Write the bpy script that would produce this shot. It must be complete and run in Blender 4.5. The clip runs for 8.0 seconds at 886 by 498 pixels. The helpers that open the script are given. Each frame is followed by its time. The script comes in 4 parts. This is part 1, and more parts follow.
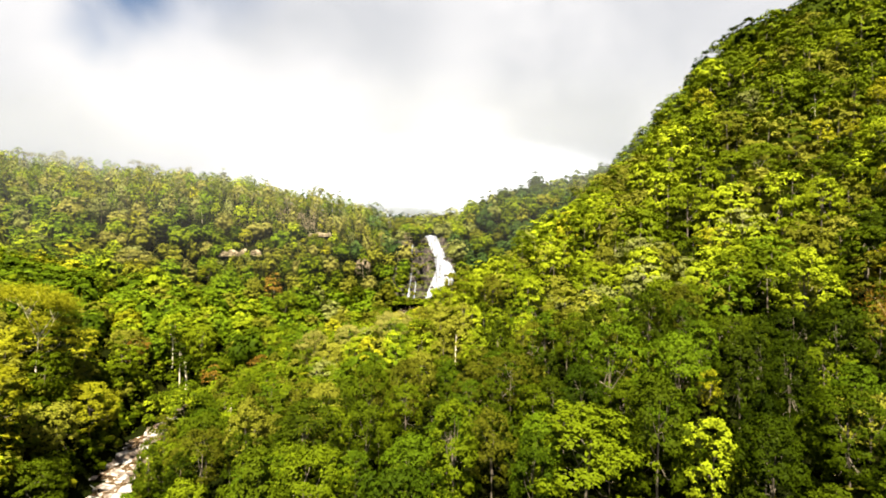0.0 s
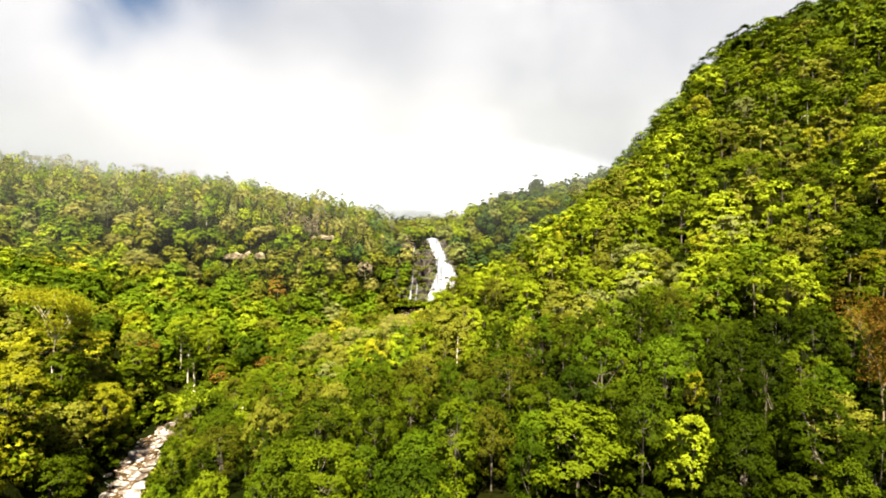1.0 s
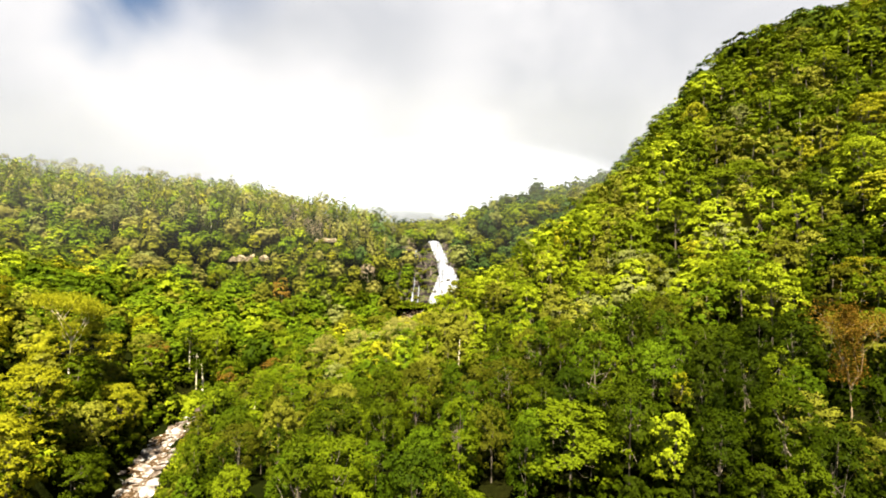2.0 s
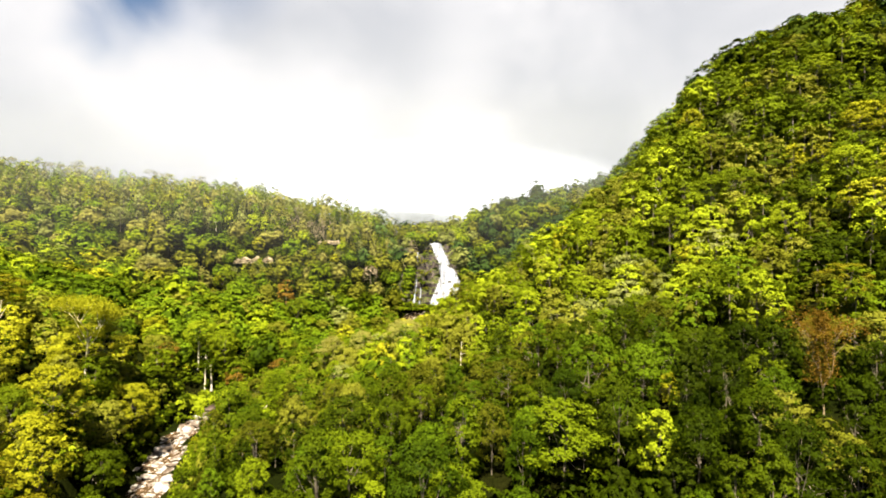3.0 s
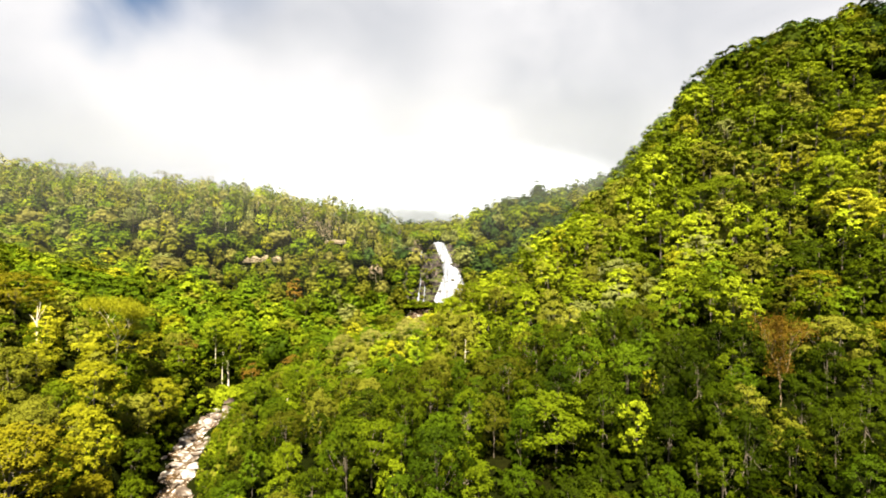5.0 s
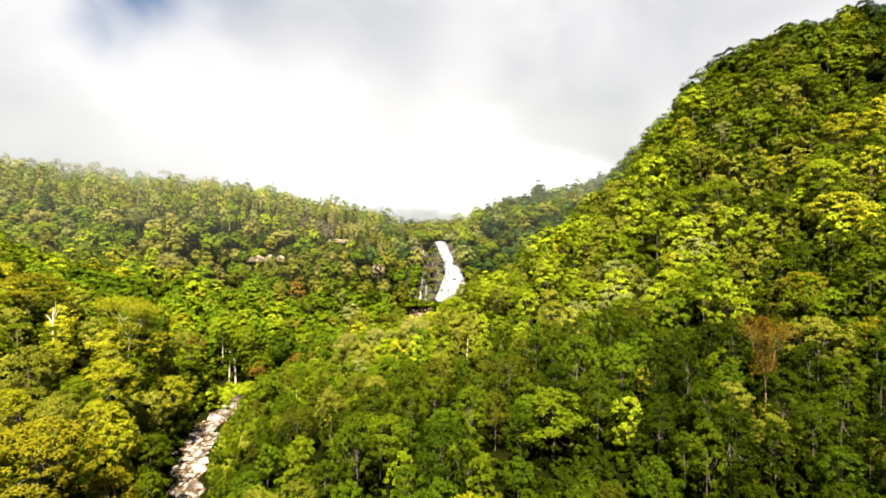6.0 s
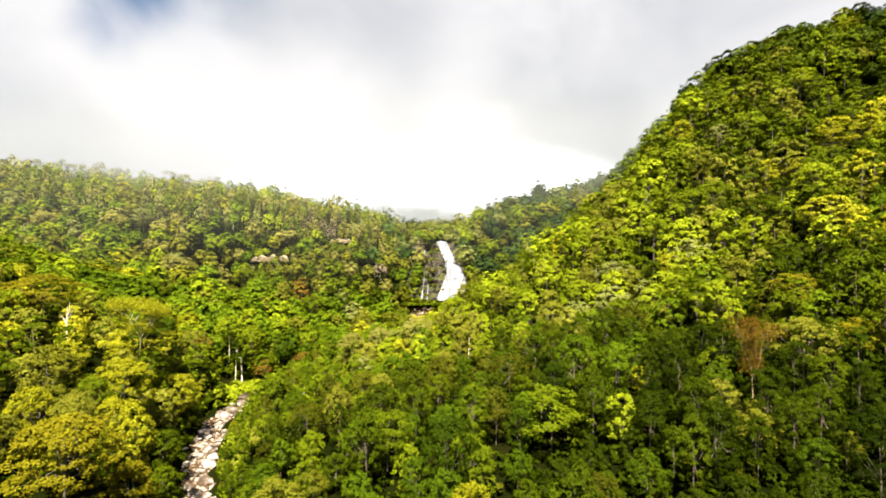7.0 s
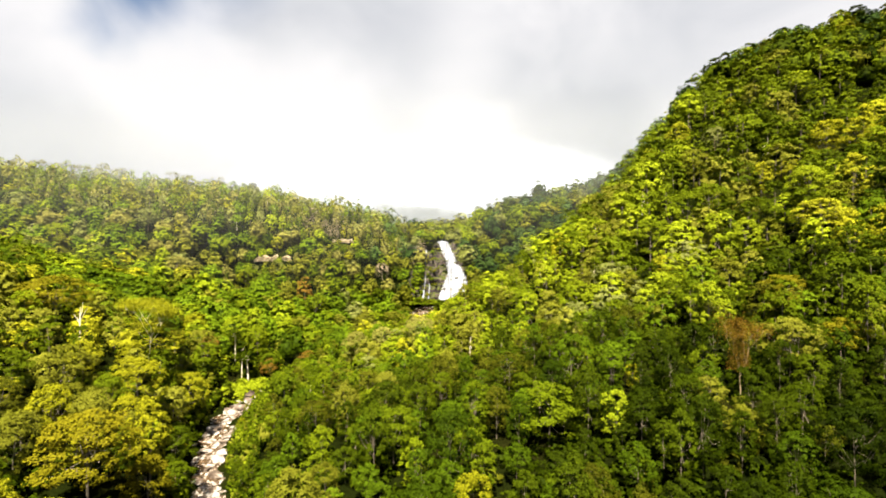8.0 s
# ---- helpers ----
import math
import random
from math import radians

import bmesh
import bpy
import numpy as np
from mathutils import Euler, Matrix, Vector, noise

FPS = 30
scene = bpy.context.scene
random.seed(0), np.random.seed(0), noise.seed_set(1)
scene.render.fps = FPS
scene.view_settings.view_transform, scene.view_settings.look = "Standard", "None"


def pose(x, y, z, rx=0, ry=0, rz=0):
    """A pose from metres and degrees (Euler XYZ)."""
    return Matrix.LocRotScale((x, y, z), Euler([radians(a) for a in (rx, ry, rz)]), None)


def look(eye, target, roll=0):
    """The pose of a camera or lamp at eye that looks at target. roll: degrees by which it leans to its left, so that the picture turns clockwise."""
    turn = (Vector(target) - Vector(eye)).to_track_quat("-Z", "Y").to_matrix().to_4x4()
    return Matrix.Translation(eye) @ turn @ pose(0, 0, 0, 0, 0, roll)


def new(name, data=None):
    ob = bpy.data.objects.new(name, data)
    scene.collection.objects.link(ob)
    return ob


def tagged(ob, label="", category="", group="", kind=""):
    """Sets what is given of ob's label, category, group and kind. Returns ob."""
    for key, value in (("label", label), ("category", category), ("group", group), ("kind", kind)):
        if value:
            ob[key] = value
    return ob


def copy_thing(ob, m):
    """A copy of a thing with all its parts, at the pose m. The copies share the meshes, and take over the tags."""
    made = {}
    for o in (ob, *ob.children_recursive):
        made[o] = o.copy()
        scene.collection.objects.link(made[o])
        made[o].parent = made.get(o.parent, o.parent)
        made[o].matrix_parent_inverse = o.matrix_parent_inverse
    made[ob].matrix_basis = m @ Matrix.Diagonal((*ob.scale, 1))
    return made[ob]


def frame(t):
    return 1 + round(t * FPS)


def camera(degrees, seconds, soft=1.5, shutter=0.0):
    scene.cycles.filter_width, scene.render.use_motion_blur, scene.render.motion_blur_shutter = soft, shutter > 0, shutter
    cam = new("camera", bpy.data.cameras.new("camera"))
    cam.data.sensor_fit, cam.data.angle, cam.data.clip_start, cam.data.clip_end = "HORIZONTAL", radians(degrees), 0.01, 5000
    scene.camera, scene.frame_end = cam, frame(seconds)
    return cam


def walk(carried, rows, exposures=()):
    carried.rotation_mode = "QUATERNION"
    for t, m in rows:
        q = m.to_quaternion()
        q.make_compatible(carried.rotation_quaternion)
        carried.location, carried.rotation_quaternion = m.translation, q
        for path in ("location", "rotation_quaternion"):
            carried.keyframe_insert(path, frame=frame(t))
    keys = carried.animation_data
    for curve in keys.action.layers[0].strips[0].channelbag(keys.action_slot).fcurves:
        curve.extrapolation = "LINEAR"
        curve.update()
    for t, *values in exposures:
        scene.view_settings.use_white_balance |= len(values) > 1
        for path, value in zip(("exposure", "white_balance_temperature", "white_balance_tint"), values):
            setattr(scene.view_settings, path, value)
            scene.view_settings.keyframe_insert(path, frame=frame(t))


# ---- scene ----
cam = camera(82.9, 8.0, soft=1.85)
METRES, EYE, TILT, LEAN, TURN = 60.0, 100.0, 0.0, 0.0, 0.0
ROWS = [
    (0.0, 0.0, 0.0, 0.0, 0.0, 0.0, -0.0),
    (0.5, -0.0041, -0.0531, 0.0131, 0.04, 0.04, -0.0),
    (1.0, -0.0086, -0.1167, 0.0287, 0.08, 0.11, -0.01),
    (1.5, -0.0132, -0.1791, 0.044, 0.13, 0.18, -0.01),
    (3.0, -0.0282, -0.3741, 0.0909, 0.29, 0.27, -0.01),
    (3.5, -0.0339, -0.4404, 0.1078, 0.35, 0.19, -0.01),
    (4.0, -0.0396, -0.5009, 0.1233, 0.4, 0.09, -0.01),
    (4.5, -0.0463, -0.5681, 0.1404, 0.46, -0.06, -0.01),
    (6.0, -0.0665, -0.7463, 0.1862, 0.59, -0.48, 0.02),
    (6.5, -0.0721, -0.7996, 0.199, 0.63, -0.56, 0.04),
    (7.0, -0.0774, -0.856, 0.2123, 0.67, -0.65, 0.07),
    (7.5, -0.0824, -0.9154, 0.2259, 0.71, -0.73, 0.09),
    (8.0, -0.0858, -0.9674, 0.2376, 0.75, -0.81, 0.13),
]
walk(cam, [(t, pose(0, 0, EYE, TILT, LEAN, TURN) @ pose(METRES * x, METRES * y, METRES * z, 90 + pitch, roll, yaw)) for t, x, y, z, yaw, pitch, roll in ROWS],
     exposures=[(0.0, 3.16), (8.0, 3.16)])

# ---------------------------------------------------------------- sky and sun
SUN_EL, SUN_FROM = 65.0, (-0.06, -0.58)          # the sun stands high behind the camera


h = math.cos(radians(SUN_EL)) / math.hypot(*SUN_FROM)
SUN_WAY = Vector((SUN_FROM[0] * h, SUN_FROM[1] * h, math.sin(radians(SUN_EL))))


def direction(px, pz):
    """Unit way out of the valley: px to the right, pz up, for one ahead."""
    v = Vector((px, 1.0, pz)).normalized()
    return v


def build_world():
    w = bpy.data.worlds.new("sky")
    scene.world = w
    w.use_nodes = True
    nt = w.node_tree
    nt.nodes.clear()
    N, L = nt.nodes.new, nt.links.new
    out, bg = N("ShaderNodeOutputWorld"), N("ShaderNodeBackground")
    sky = N("ShaderNodeTexSky")
    sky.sky_type, sky.sun_disc = "NISHITA", False
    sky.sun_elevation = radians(SUN_EL)
    sky.sun_rotation = math.atan2(SUN_FROM[0], SUN_FROM[1])
    dim = N("ShaderNodeVectorMath")
    dim.operation = "SCALE"
    dim.inputs["Scale"].default_value = 0.027
    L(sky.outputs[0], dim.inputs[0])
    co = N("ShaderNodeTexCoord")
    # soft, stretched cloud noise
    mp = N("ShaderNodeMapping")
    mp.inputs["Scale"].default_value = (1.0, 1.0, 1.3)
    L(co.outputs["Generated"], mp.inputs[0])
    n1 = N("ShaderNodeTexNoise")
    n1.inputs["Scale"].default_value, n1.inputs["Detail"].default_value = 3.6, 6.0
    n1.inputs["Roughness"].default_value = 0.5
    n1.inputs["Distortion"].default_value = 0.4
    L(mp.outputs[0], n1.inputs["Vector"])
    warp = N("ShaderNodeVectorMath")
    warp.operation = "MULTIPLY_ADD"
    warp.inputs[1].default_value = (0.22, 0.0, 0.22)
    sub = N("ShaderNodeVectorMath")
    sub.operation = "SUBTRACT"
    sub.inputs[1].default_value = (0.5, 0.5, 0.5)
    L(n1.outputs["Color"], sub.inputs[0])
    L(sub.outputs[0], warp.inputs[0])
    L(co.outputs["Generated"], warp.inputs[2])

    def spot(px, pz, size, soft, way=None):
        """1 in the middle of a roundish stretch of sky, 0 outside it."""
        d = N("ShaderNodeVectorMath")
        d.operation = "DISTANCE"
        d.inputs[1].default_value = way or direction(px, pz)
        L(warp.outputs[0], d.inputs[0])
        r = N("ShaderNodeMapRange")
        r.interpolation_type = "SMOOTHSTEP"
        r.inputs[1].default_value, r.inputs[2].default_value = size + soft, max(size - soft, 0.0)
        L(d.outputs["Value"], r.inputs[0])
        return r.outputs[0]

    def add(a, b, k=1.0):
        m = N("ShaderNodeMath")
        m.operation = "MULTIPLY_ADD"
        m.use_clamp = True
        m.inputs[1].default_value = k
        L(b, m.inputs[0])
        L(a, m.inputs[2])
        return m.outputs[0]

    base = N("ShaderNodeMapRange")
    base.inputs[1].default_value, base.inputs[2].default_value = 0.42, 0.66
    base.inputs[3].default_value, base.inputs[4].default_value = 0.0, 0.55
    L(n1.outputs["Fac"], base.inputs[0])
    grey = base.outputs[0]
    for px, pz, size, soft, k in GREY_CLOUD:
        grey = add(grey, spot(px, pz, size, soft), k)
    cloud = N("ShaderNodeMix")
    cloud.data_type = "RGBA"
    cloud.inputs["A"].default_value = (0.191, 0.188, 0.190, 1)
    cloud.inputs["B"].default_value = (0.124, 0.128, 0.137, 1)
    L(grey, cloud.inputs["Factor"])
    hole = None
    for px, pz, size, soft, k in BLUE_GAP:
        s = spot(px, pz, size, soft)
        if hole is None:
            m = N("ShaderNodeMath")
            m.operation = "MULTIPLY"
            m.inputs[1].default_value = k
            L(s, m.inputs[0])
            hole = m.outputs[0]
        else:
            hole = add(hole, s, k)
    # the clouds are broken where the sun shines through
    hole = add(hole, spot(0, 0, 0.85, 0.25, SUN_WAY), 0.9)
    mix = N("ShaderNodeMix")
    mix.data_type = "RGBA"
    L(hole, mix.inputs["Factor"])
    L(cloud.outputs["Result"], mix.inputs["A"])
    L(dim.outputs[0], mix.inputs["B"])
    L(mix.outputs["Result"], bg.inputs["Color"])
    bg.inputs["Strength"].default_value = 0.58
    L(bg.outputs[0], out.inputs[0])


# px, pz, size, softness, weight
GREY_CLOUD = [(0.26, 0.26, 0.09, 0.15, 0.8), (-0.74, 0.22, 0.10, 0.14, 0.75), (-0.16, 0.37, 0.11, 0.17, 0.5), (0.50, 0.45, 0.08, 0.18, 0.25), (-0.38, 0.47, 0.05, 0.12, 0.4),
              (0.28, 0.17, 0.05, 0.12, 0.4), (0.05, 0.14, 0.12, 0.18, -0.6), (-0.62, 0.37, 0.08, 0.15, -0.8), (-0.27, 0.21, 0.07, 0.14, -0.5), (0.09, 0.36, 0.05, 0.12, -0.4)]
BLUE_GAP = [(-0.65, 0.51, 0.04, 0.06, 0.9), (-0.50, 0.60, 0.08, 0.10, 0.8)]
build_world()
sun = new("sun", bpy.data.lights.new("sun", "SUN"))
sun.data.energy, sun.data.angle, sun.data.color = 5.0, radians(1.5), (1.0, 0.89, 0.68)
sun.matrix_world = look(SUN_WAY * 900, (0, 0, 0))



# ---------------------------------------------------------------- materials
def material(name):
    m = bpy.data.materials.new(name)
    m.use_nodes = True
    nt = m.node_tree
    p = nt.nodes["Principled BSDF"]
    return m, nt, p


def noise_node(nt, scale, detail=4.0, rough=0.55, vector=None):
    n = nt.nodes.new("ShaderNodeTexNoise")
    n.inputs["Scale"].default_value, n.inputs["Detail"].default_value, n.inputs["Roughness"].default_value = scale, detail, rough
    if vector is not None:
        nt.links.new(vector, n.inputs["Vector"])
    return n


def ramp_node(nt, fac, stops):
    r = nt.nodes.new("ShaderNodeValToRGB")
    e = r.color_ramp.elements
    e[0].position, e[0].color = stops[0][0], (*stops[0][1], 1)
    e[1].position, e[1].color = stops[-1][0], (*stops[-1][1], 1)
    for pos, c in stops[1:-1]:
        x = e.new(pos)
        x.color = (*c, 1)
    nt.links.new(fac, r.inputs[0])
    return r


def leaf_material(name, dark, mid, light, through_light=0.08):
    """Leaves: each tree has its own tone (tint), each spray of leaves its own too."""
    m, nt, p = material(name)
    N, L = nt.nodes.new, nt.links.new
    at = N("ShaderNodeAttribute")
    at.attribute_name = "tint"
    inf, geo = N("ShaderNodeObjectInfo"), N("ShaderNodeNewGeometry")

    def mad(a, k, b):
        x = N("ShaderNodeMath")
        x.operation = "MULTIPLY_ADD"
        L(a, x.inputs[0])
        x.inputs[1].default_value = k
        if not isinstance(b, float):
            L(b, x.inputs[2])
        else:
            x.inputs[2].default_value = b
        return x.outputs[0]
    v = mad(geo.outputs["Random Per Island"], 0.20, -0.14)
    v = mad(at.outputs["Fac"], 0.85, v)
    v = mad(inf.outputs["Random"], 0.25, v)
    dark, mid, light = ([c * k for c in tone] for tone, k in ((dark, 0.42), (mid, 0.56), (light, 0.67)))
    r = ramp_node(nt, v, [(0.05, dark), (0.5, mid), (1.0, light)])
    L(r.outputs[0], p.inputs["Base Color"])
    p.inputs["Roughness"].default_value = 0.6
    p.inputs["Specular IOR Level"].default_value = 0.008
    tr = N("ShaderNodeBsdfTranslucent")
    hue = N("ShaderNodeMix")
    hue.data_type, hue.blend_type = "RGBA", "MULTIPLY"
    hue.inputs["Factor"].default_value = 1.0
    hue.inputs["B"].default_value = (1.25, 1.35, 0.4, 1)
    L(r.outputs[0], hue.inputs["A"])
    L(hue.outputs["Result"], tr.inputs[0])
    mx = N("ShaderNodeMixShader")
    mx.inputs[0].default_value = through_light
    L(p.outputs[0], mx.inputs[1])
    L(tr.outputs[0], mx.inputs[2])
    L(mx.outputs[0], nt.nodes["Material Output"].inputs[0])
    return m


LEAVES = {
    "green": leaf_material("leaf_green", (0.022, 0.034, 0.001), (0.048, 0.069, 0.0015), (0.091, 0.119, 0.003)),
    "deep": leaf_material("leaf_deep_green", (0.010, 0.018, 0.0003), (0.023, 0.036, 0.0006), (0.046, 0.064, 0.0012)),
    "lime": leaf_material("leaf_lime", (0.052, 0.077, 0.002), (0.097, 0.128, 0.003), (0.176, 0.214, 0.007)),
    "gold": leaf_material("leaf_gold", (0.060, 0.064, 0.002), (0.112, 0.116, 0.003), (0.215, 0.214, 0.008)),
    "olive": leaf_material("leaf_olive", (0.038, 0.043, 0.002), (0.076, 0.082, 0.005), (0.128, 0.132, 0.013)),
    "pale": leaf_material("leaf_pale", (0.070, 0.080, 0.014), (0.104, 0.116, 0.025), (0.138, 0.150, 0.040)),
    "dry": leaf_material("leaf_dry", (0.090, 0.088, 0.014), (0.126, 0.122, 0.022), (0.162, 0.156, 0.034)),
    "twig": leaf_material("bare_twigs", (0.072, 0.056, 0.034), (0.115, 0.090, 0.056), (0.165, 0.134, 0.088), 0.1),
    "yellow": leaf_material("leaf_yellow", (0.066, 0.071, 0.003), (0.125, 0.130, 0.004), (0.240, 0.242, 0.011)),
    "amber": leaf_material("leaf_amber", (0.042, 0.040, 0.0015), (0.086, 0.079, 0.0025), (0.134, 0.122, 0.005)),
    "fresh": leaf_material("leaf_fresh_green", (0.020, 0.036, 0.001), (0.046, 0.076, 0.002), (0.086, 0.130, 0.004)),
    "cool": leaf_material("leaf_cool_green", (0.012, 0.025, 0.004), (0.027, 0.052, 0.009), (0.055, 0.092, 0.018)),
    "rust": leaf_material("leaf_rust", (0.052, 0.030, 0.003), (0.096, 0.055, 0.006), (0.148, 0.086, 0.012), 0.2),
}
KINDS = ["green", "deep", "lime", "gold", "olive", "pale", "rust", "dry", "twig", "fresh", "cool"]


def bark_material(name, a, b):
    m, nt, p = material(name)
    co = nt.nodes.new("ShaderNodeTexCoord")
    mp = nt.nodes.new("ShaderNodeMapping")
    mp.inputs["Scale"].default_value = (1, 1, 0.25)
    nt.links.new(co.outputs["Object"], mp.inputs[0])
    n = noise_node(nt, 3.0, 6, 0.65, mp.outputs[0])
    r = ramp_node(nt, n.outputs[0], [(0.3, a), (0.7, b)])
    nt.links.new(r.outputs[0], p.inputs["Base Color"])
    p.inputs["Roughness"].default_value = 0.9
    bu = nt.nodes.new("ShaderNodeBump")
    bu.inputs["Strength"].default_value, bu.inputs["Distance"].default_value = 0.6, 0.06
    nt.links.new(n.outputs[0], bu.inputs["Height"])
    nt.links.new(bu.outputs[0], p.inputs["Normal"])
    return m


BARK = bark_material("bark_grey_brown", (0.030, 0.024, 0.016), (0.10, 0.08, 0.055))
BARK_TAN = bark_material("bark_tan", (0.09, 0.06, 0.03), (0.20, 0.15, 0.09))
BARK_PALE = bark_material("bark_pale", (0.26, 0.22, 0.17), (0.50, 0.45, 0.37))


def ground_material():
    m, nt, p = material("forest_floor")
    co = nt.nodes.new("ShaderNodeTexCoord")
    a = noise_node(nt, 0.03, 6, 0.6, co.outputs["Object"])
    b = noise_node(nt, 0.7, 6, 0.7, co.outputs["Object"])
    # far darker than soil: the shade beneath the trees is in these tones
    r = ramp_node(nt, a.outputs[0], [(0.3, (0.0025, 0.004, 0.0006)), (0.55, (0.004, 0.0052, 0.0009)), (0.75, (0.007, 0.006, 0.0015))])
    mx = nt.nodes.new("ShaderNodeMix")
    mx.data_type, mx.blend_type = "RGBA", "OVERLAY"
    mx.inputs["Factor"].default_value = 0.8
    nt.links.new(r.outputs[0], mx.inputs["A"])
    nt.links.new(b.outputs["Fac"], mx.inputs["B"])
    nt.links.new(mx.outputs["Result"], p.inputs["Base Color"])
    p.inputs["Roughness"].default_value = 1.0
    p.inputs["Specular IOR Level"].default_value = 0.0
    bu = nt.nodes.new("ShaderNodeBump")
    bu.inputs["Strength"].default_value, bu.inputs["Distance"].default_value = 1.0, 1.0
    nt.links.new(b.outputs[0], bu.inputs["Height"])
    nt.links.new(bu.outputs[0], p.inputs["Normal"])
    return m


def rock_material(name, a, b, c, scale=0.25, bump=0.6):
    m, nt, p = material(name)
    co, inf = nt.nodes.new("ShaderNodeTexCoord"), nt.nodes.new("ShaderNodeObjectInfo")
    add = nt.nodes.new("ShaderNodeVectorMath")
    add.operation = "ADD"
    k = nt.nodes.new("ShaderNodeVectorMath")
    k.operation = "SCALE"
    k.inputs["Scale"].default_value = 50.0
    nt.links.new(inf.outputs["Random"], k.inputs[0])
    nt.links.new(co.outputs["Object"], add.inputs[0])
    nt.links.new(k.outputs[0], add.inputs[1])
    n1 = noise_node(nt, scale, 8, 0.62, add.outputs[0])
    n2 = noise_node(nt, scale * 6, 6, 0.7, add.outputs[0])
    mm = nt.nodes.new("ShaderNodeMath")
    mm.operation = "MULTIPLY_ADD"
    mm.inputs[1].default_value = 0.4
    nt.links.new(n2.outputs[0], mm.inputs[0])
    nt.links.new(n1.outputs[0], mm.inputs[2])
    r = ramp_node(nt, mm.outputs[0], [(0.5, a), (0.7, b), (0.9, c)])
    nt.links.new(r.outputs[0], p.inputs["Base Color"])
    p.inputs["Roughness"].default_value = 0.75
    p.inputs["Specular IOR Level"].default_value = 0.1
    bu = nt.nodes.new("ShaderNodeBump")
    bu.inputs["Strength"].default_value, bu.inputs["Distance"].default_value = bump, 0.5
    nt.links.new(n2.outputs[0], bu.inputs["Height"])
    nt.links.new(bu.outputs[0], p.inputs["Normal"])
    return m


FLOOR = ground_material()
CLIFF = rock_material("wet_cliff_rock", (0.0025, 0.002, 0.002), (0.014, 0.011, 0.011), (0.075, 0.060, 0.052), 0.13, 1.0)


def moss_over(m):
    """Moss and grass where the rock lies flat enough."""
    nt = m.node_tree
    N, L = nt.nodes.new, nt.links.new
    p = nt.nodes["Principled BSDF"]
    stone = p.inputs["Base Color"].links[0].from_socket
    geo, sep, co = N("ShaderNodeNewGeometry"), N("ShaderNodeSeparateXYZ"), N("ShaderNodeTexCoord")
    L(geo.outputs["True Normal"], sep.inputs[0])
    n = noise_node(nt, 0.22, 4, 0.6, co.outputs["Object"])
    k = N("ShaderNodeMath")
    k.operation = "MULTIPLY_ADD"
    k.inputs[1].default_value = 0.9
    L(n.outputs[0], k.inputs[0])
    L(sep.outputs["Z"], k.inputs[2])
    r = N("ShaderNodeMapRange")
    r.inputs[1].default_value, r.inputs[2].default_value = 1.03, 1.16
    L(k.outputs[0], r.inputs[0])
    mx = N("ShaderNodeMix")
    mx.data_type = "RGBA"
    mx.inputs["B"].default_value = (0.022, 0.027, 0.003, 1)
    L(r.outputs[0], mx.inputs["Factor"])
    L(stone, mx.inputs["A"])
    L(mx.outputs["Result"], p.inputs["Base Color"])


moss_over(CLIFF)
BOULDER = rock_material("river_boulder", (0.010, 0.006, 0.004), (0.060, 0.046, 0.036), (0.29, 0.29, 0.29), 0.42)
OUTCROP = rock_material("outcrop_rock", (0.012, 0.009, 0.006), (0.105, 0.084, 0.052), (0.30, 0.25, 0.165), 0.5)


def white_water():
    m, nt, p = material("white_water")
    co = nt.nodes.new("ShaderNodeTexCoord")
    mp = nt.nodes.new("ShaderNodeMapping")
    mp.inputs["Scale"].default_value = (1.0, 0.10, 0.10)
    nt.links.new(co.outputs["Object"], mp.inputs[0])
    n = noise_node(nt, 0.45, 6, 0.65, mp.outputs[0])
    r = ramp_node(nt, n.outputs[0], [(0.36, (0.011, 0.013, 0.020)), (0.45, (0.036, 0.041, 0.058)), (0.53, (0.068, 0.076, 0.098)), (0.68, (0.138, 0.152, 0.188))])
    nt.links.new(r.outputs[0], p.inputs["Base Color"])
    p.inputs["Roughness"].default_value = 0.6
    bu = nt.nodes.new("ShaderNodeBump")
    bu.inputs["Strength"].default_value, bu.inputs["Distance"].default_value = 0.7, 0.8
    nt.links.new(n.outputs[0], bu.inputs["Height"])
    nt.links.new(bu.outputs[0], p.inputs["Normal"])
    return m


def stream_water():
    m, nt, p = material("stream_water")
    co = nt.nodes.new("ShaderNodeTexCoord")
    n = noise_node(nt, 0.5, 6, 0.65, co.outputs["Object"])
    r = ramp_node(nt, n.outputs[0], [(0.35, (0.012, 0.008, 0.004)), (0.54, (0.045, 0.028, 0.015)), (0.68, (0.36, 0.34, 0.32))])
    nt.links.new(r.outputs[0], p.inputs["Base Color"])
    p.inputs["Roughness"].default_value = 0.15
    bu = nt.nodes.new("ShaderNodeBump")
    bu.inputs["Strength"].default_value, bu.inputs["Distance"].default_value = 0.5, 0.2
    nt.links.new(n.outputs[0], bu.inputs["Height"])
    nt.links.new(bu.outputs[0], p.inputs["Normal"])
    return m


WHITE, STREAM = white_water(), stream_water()

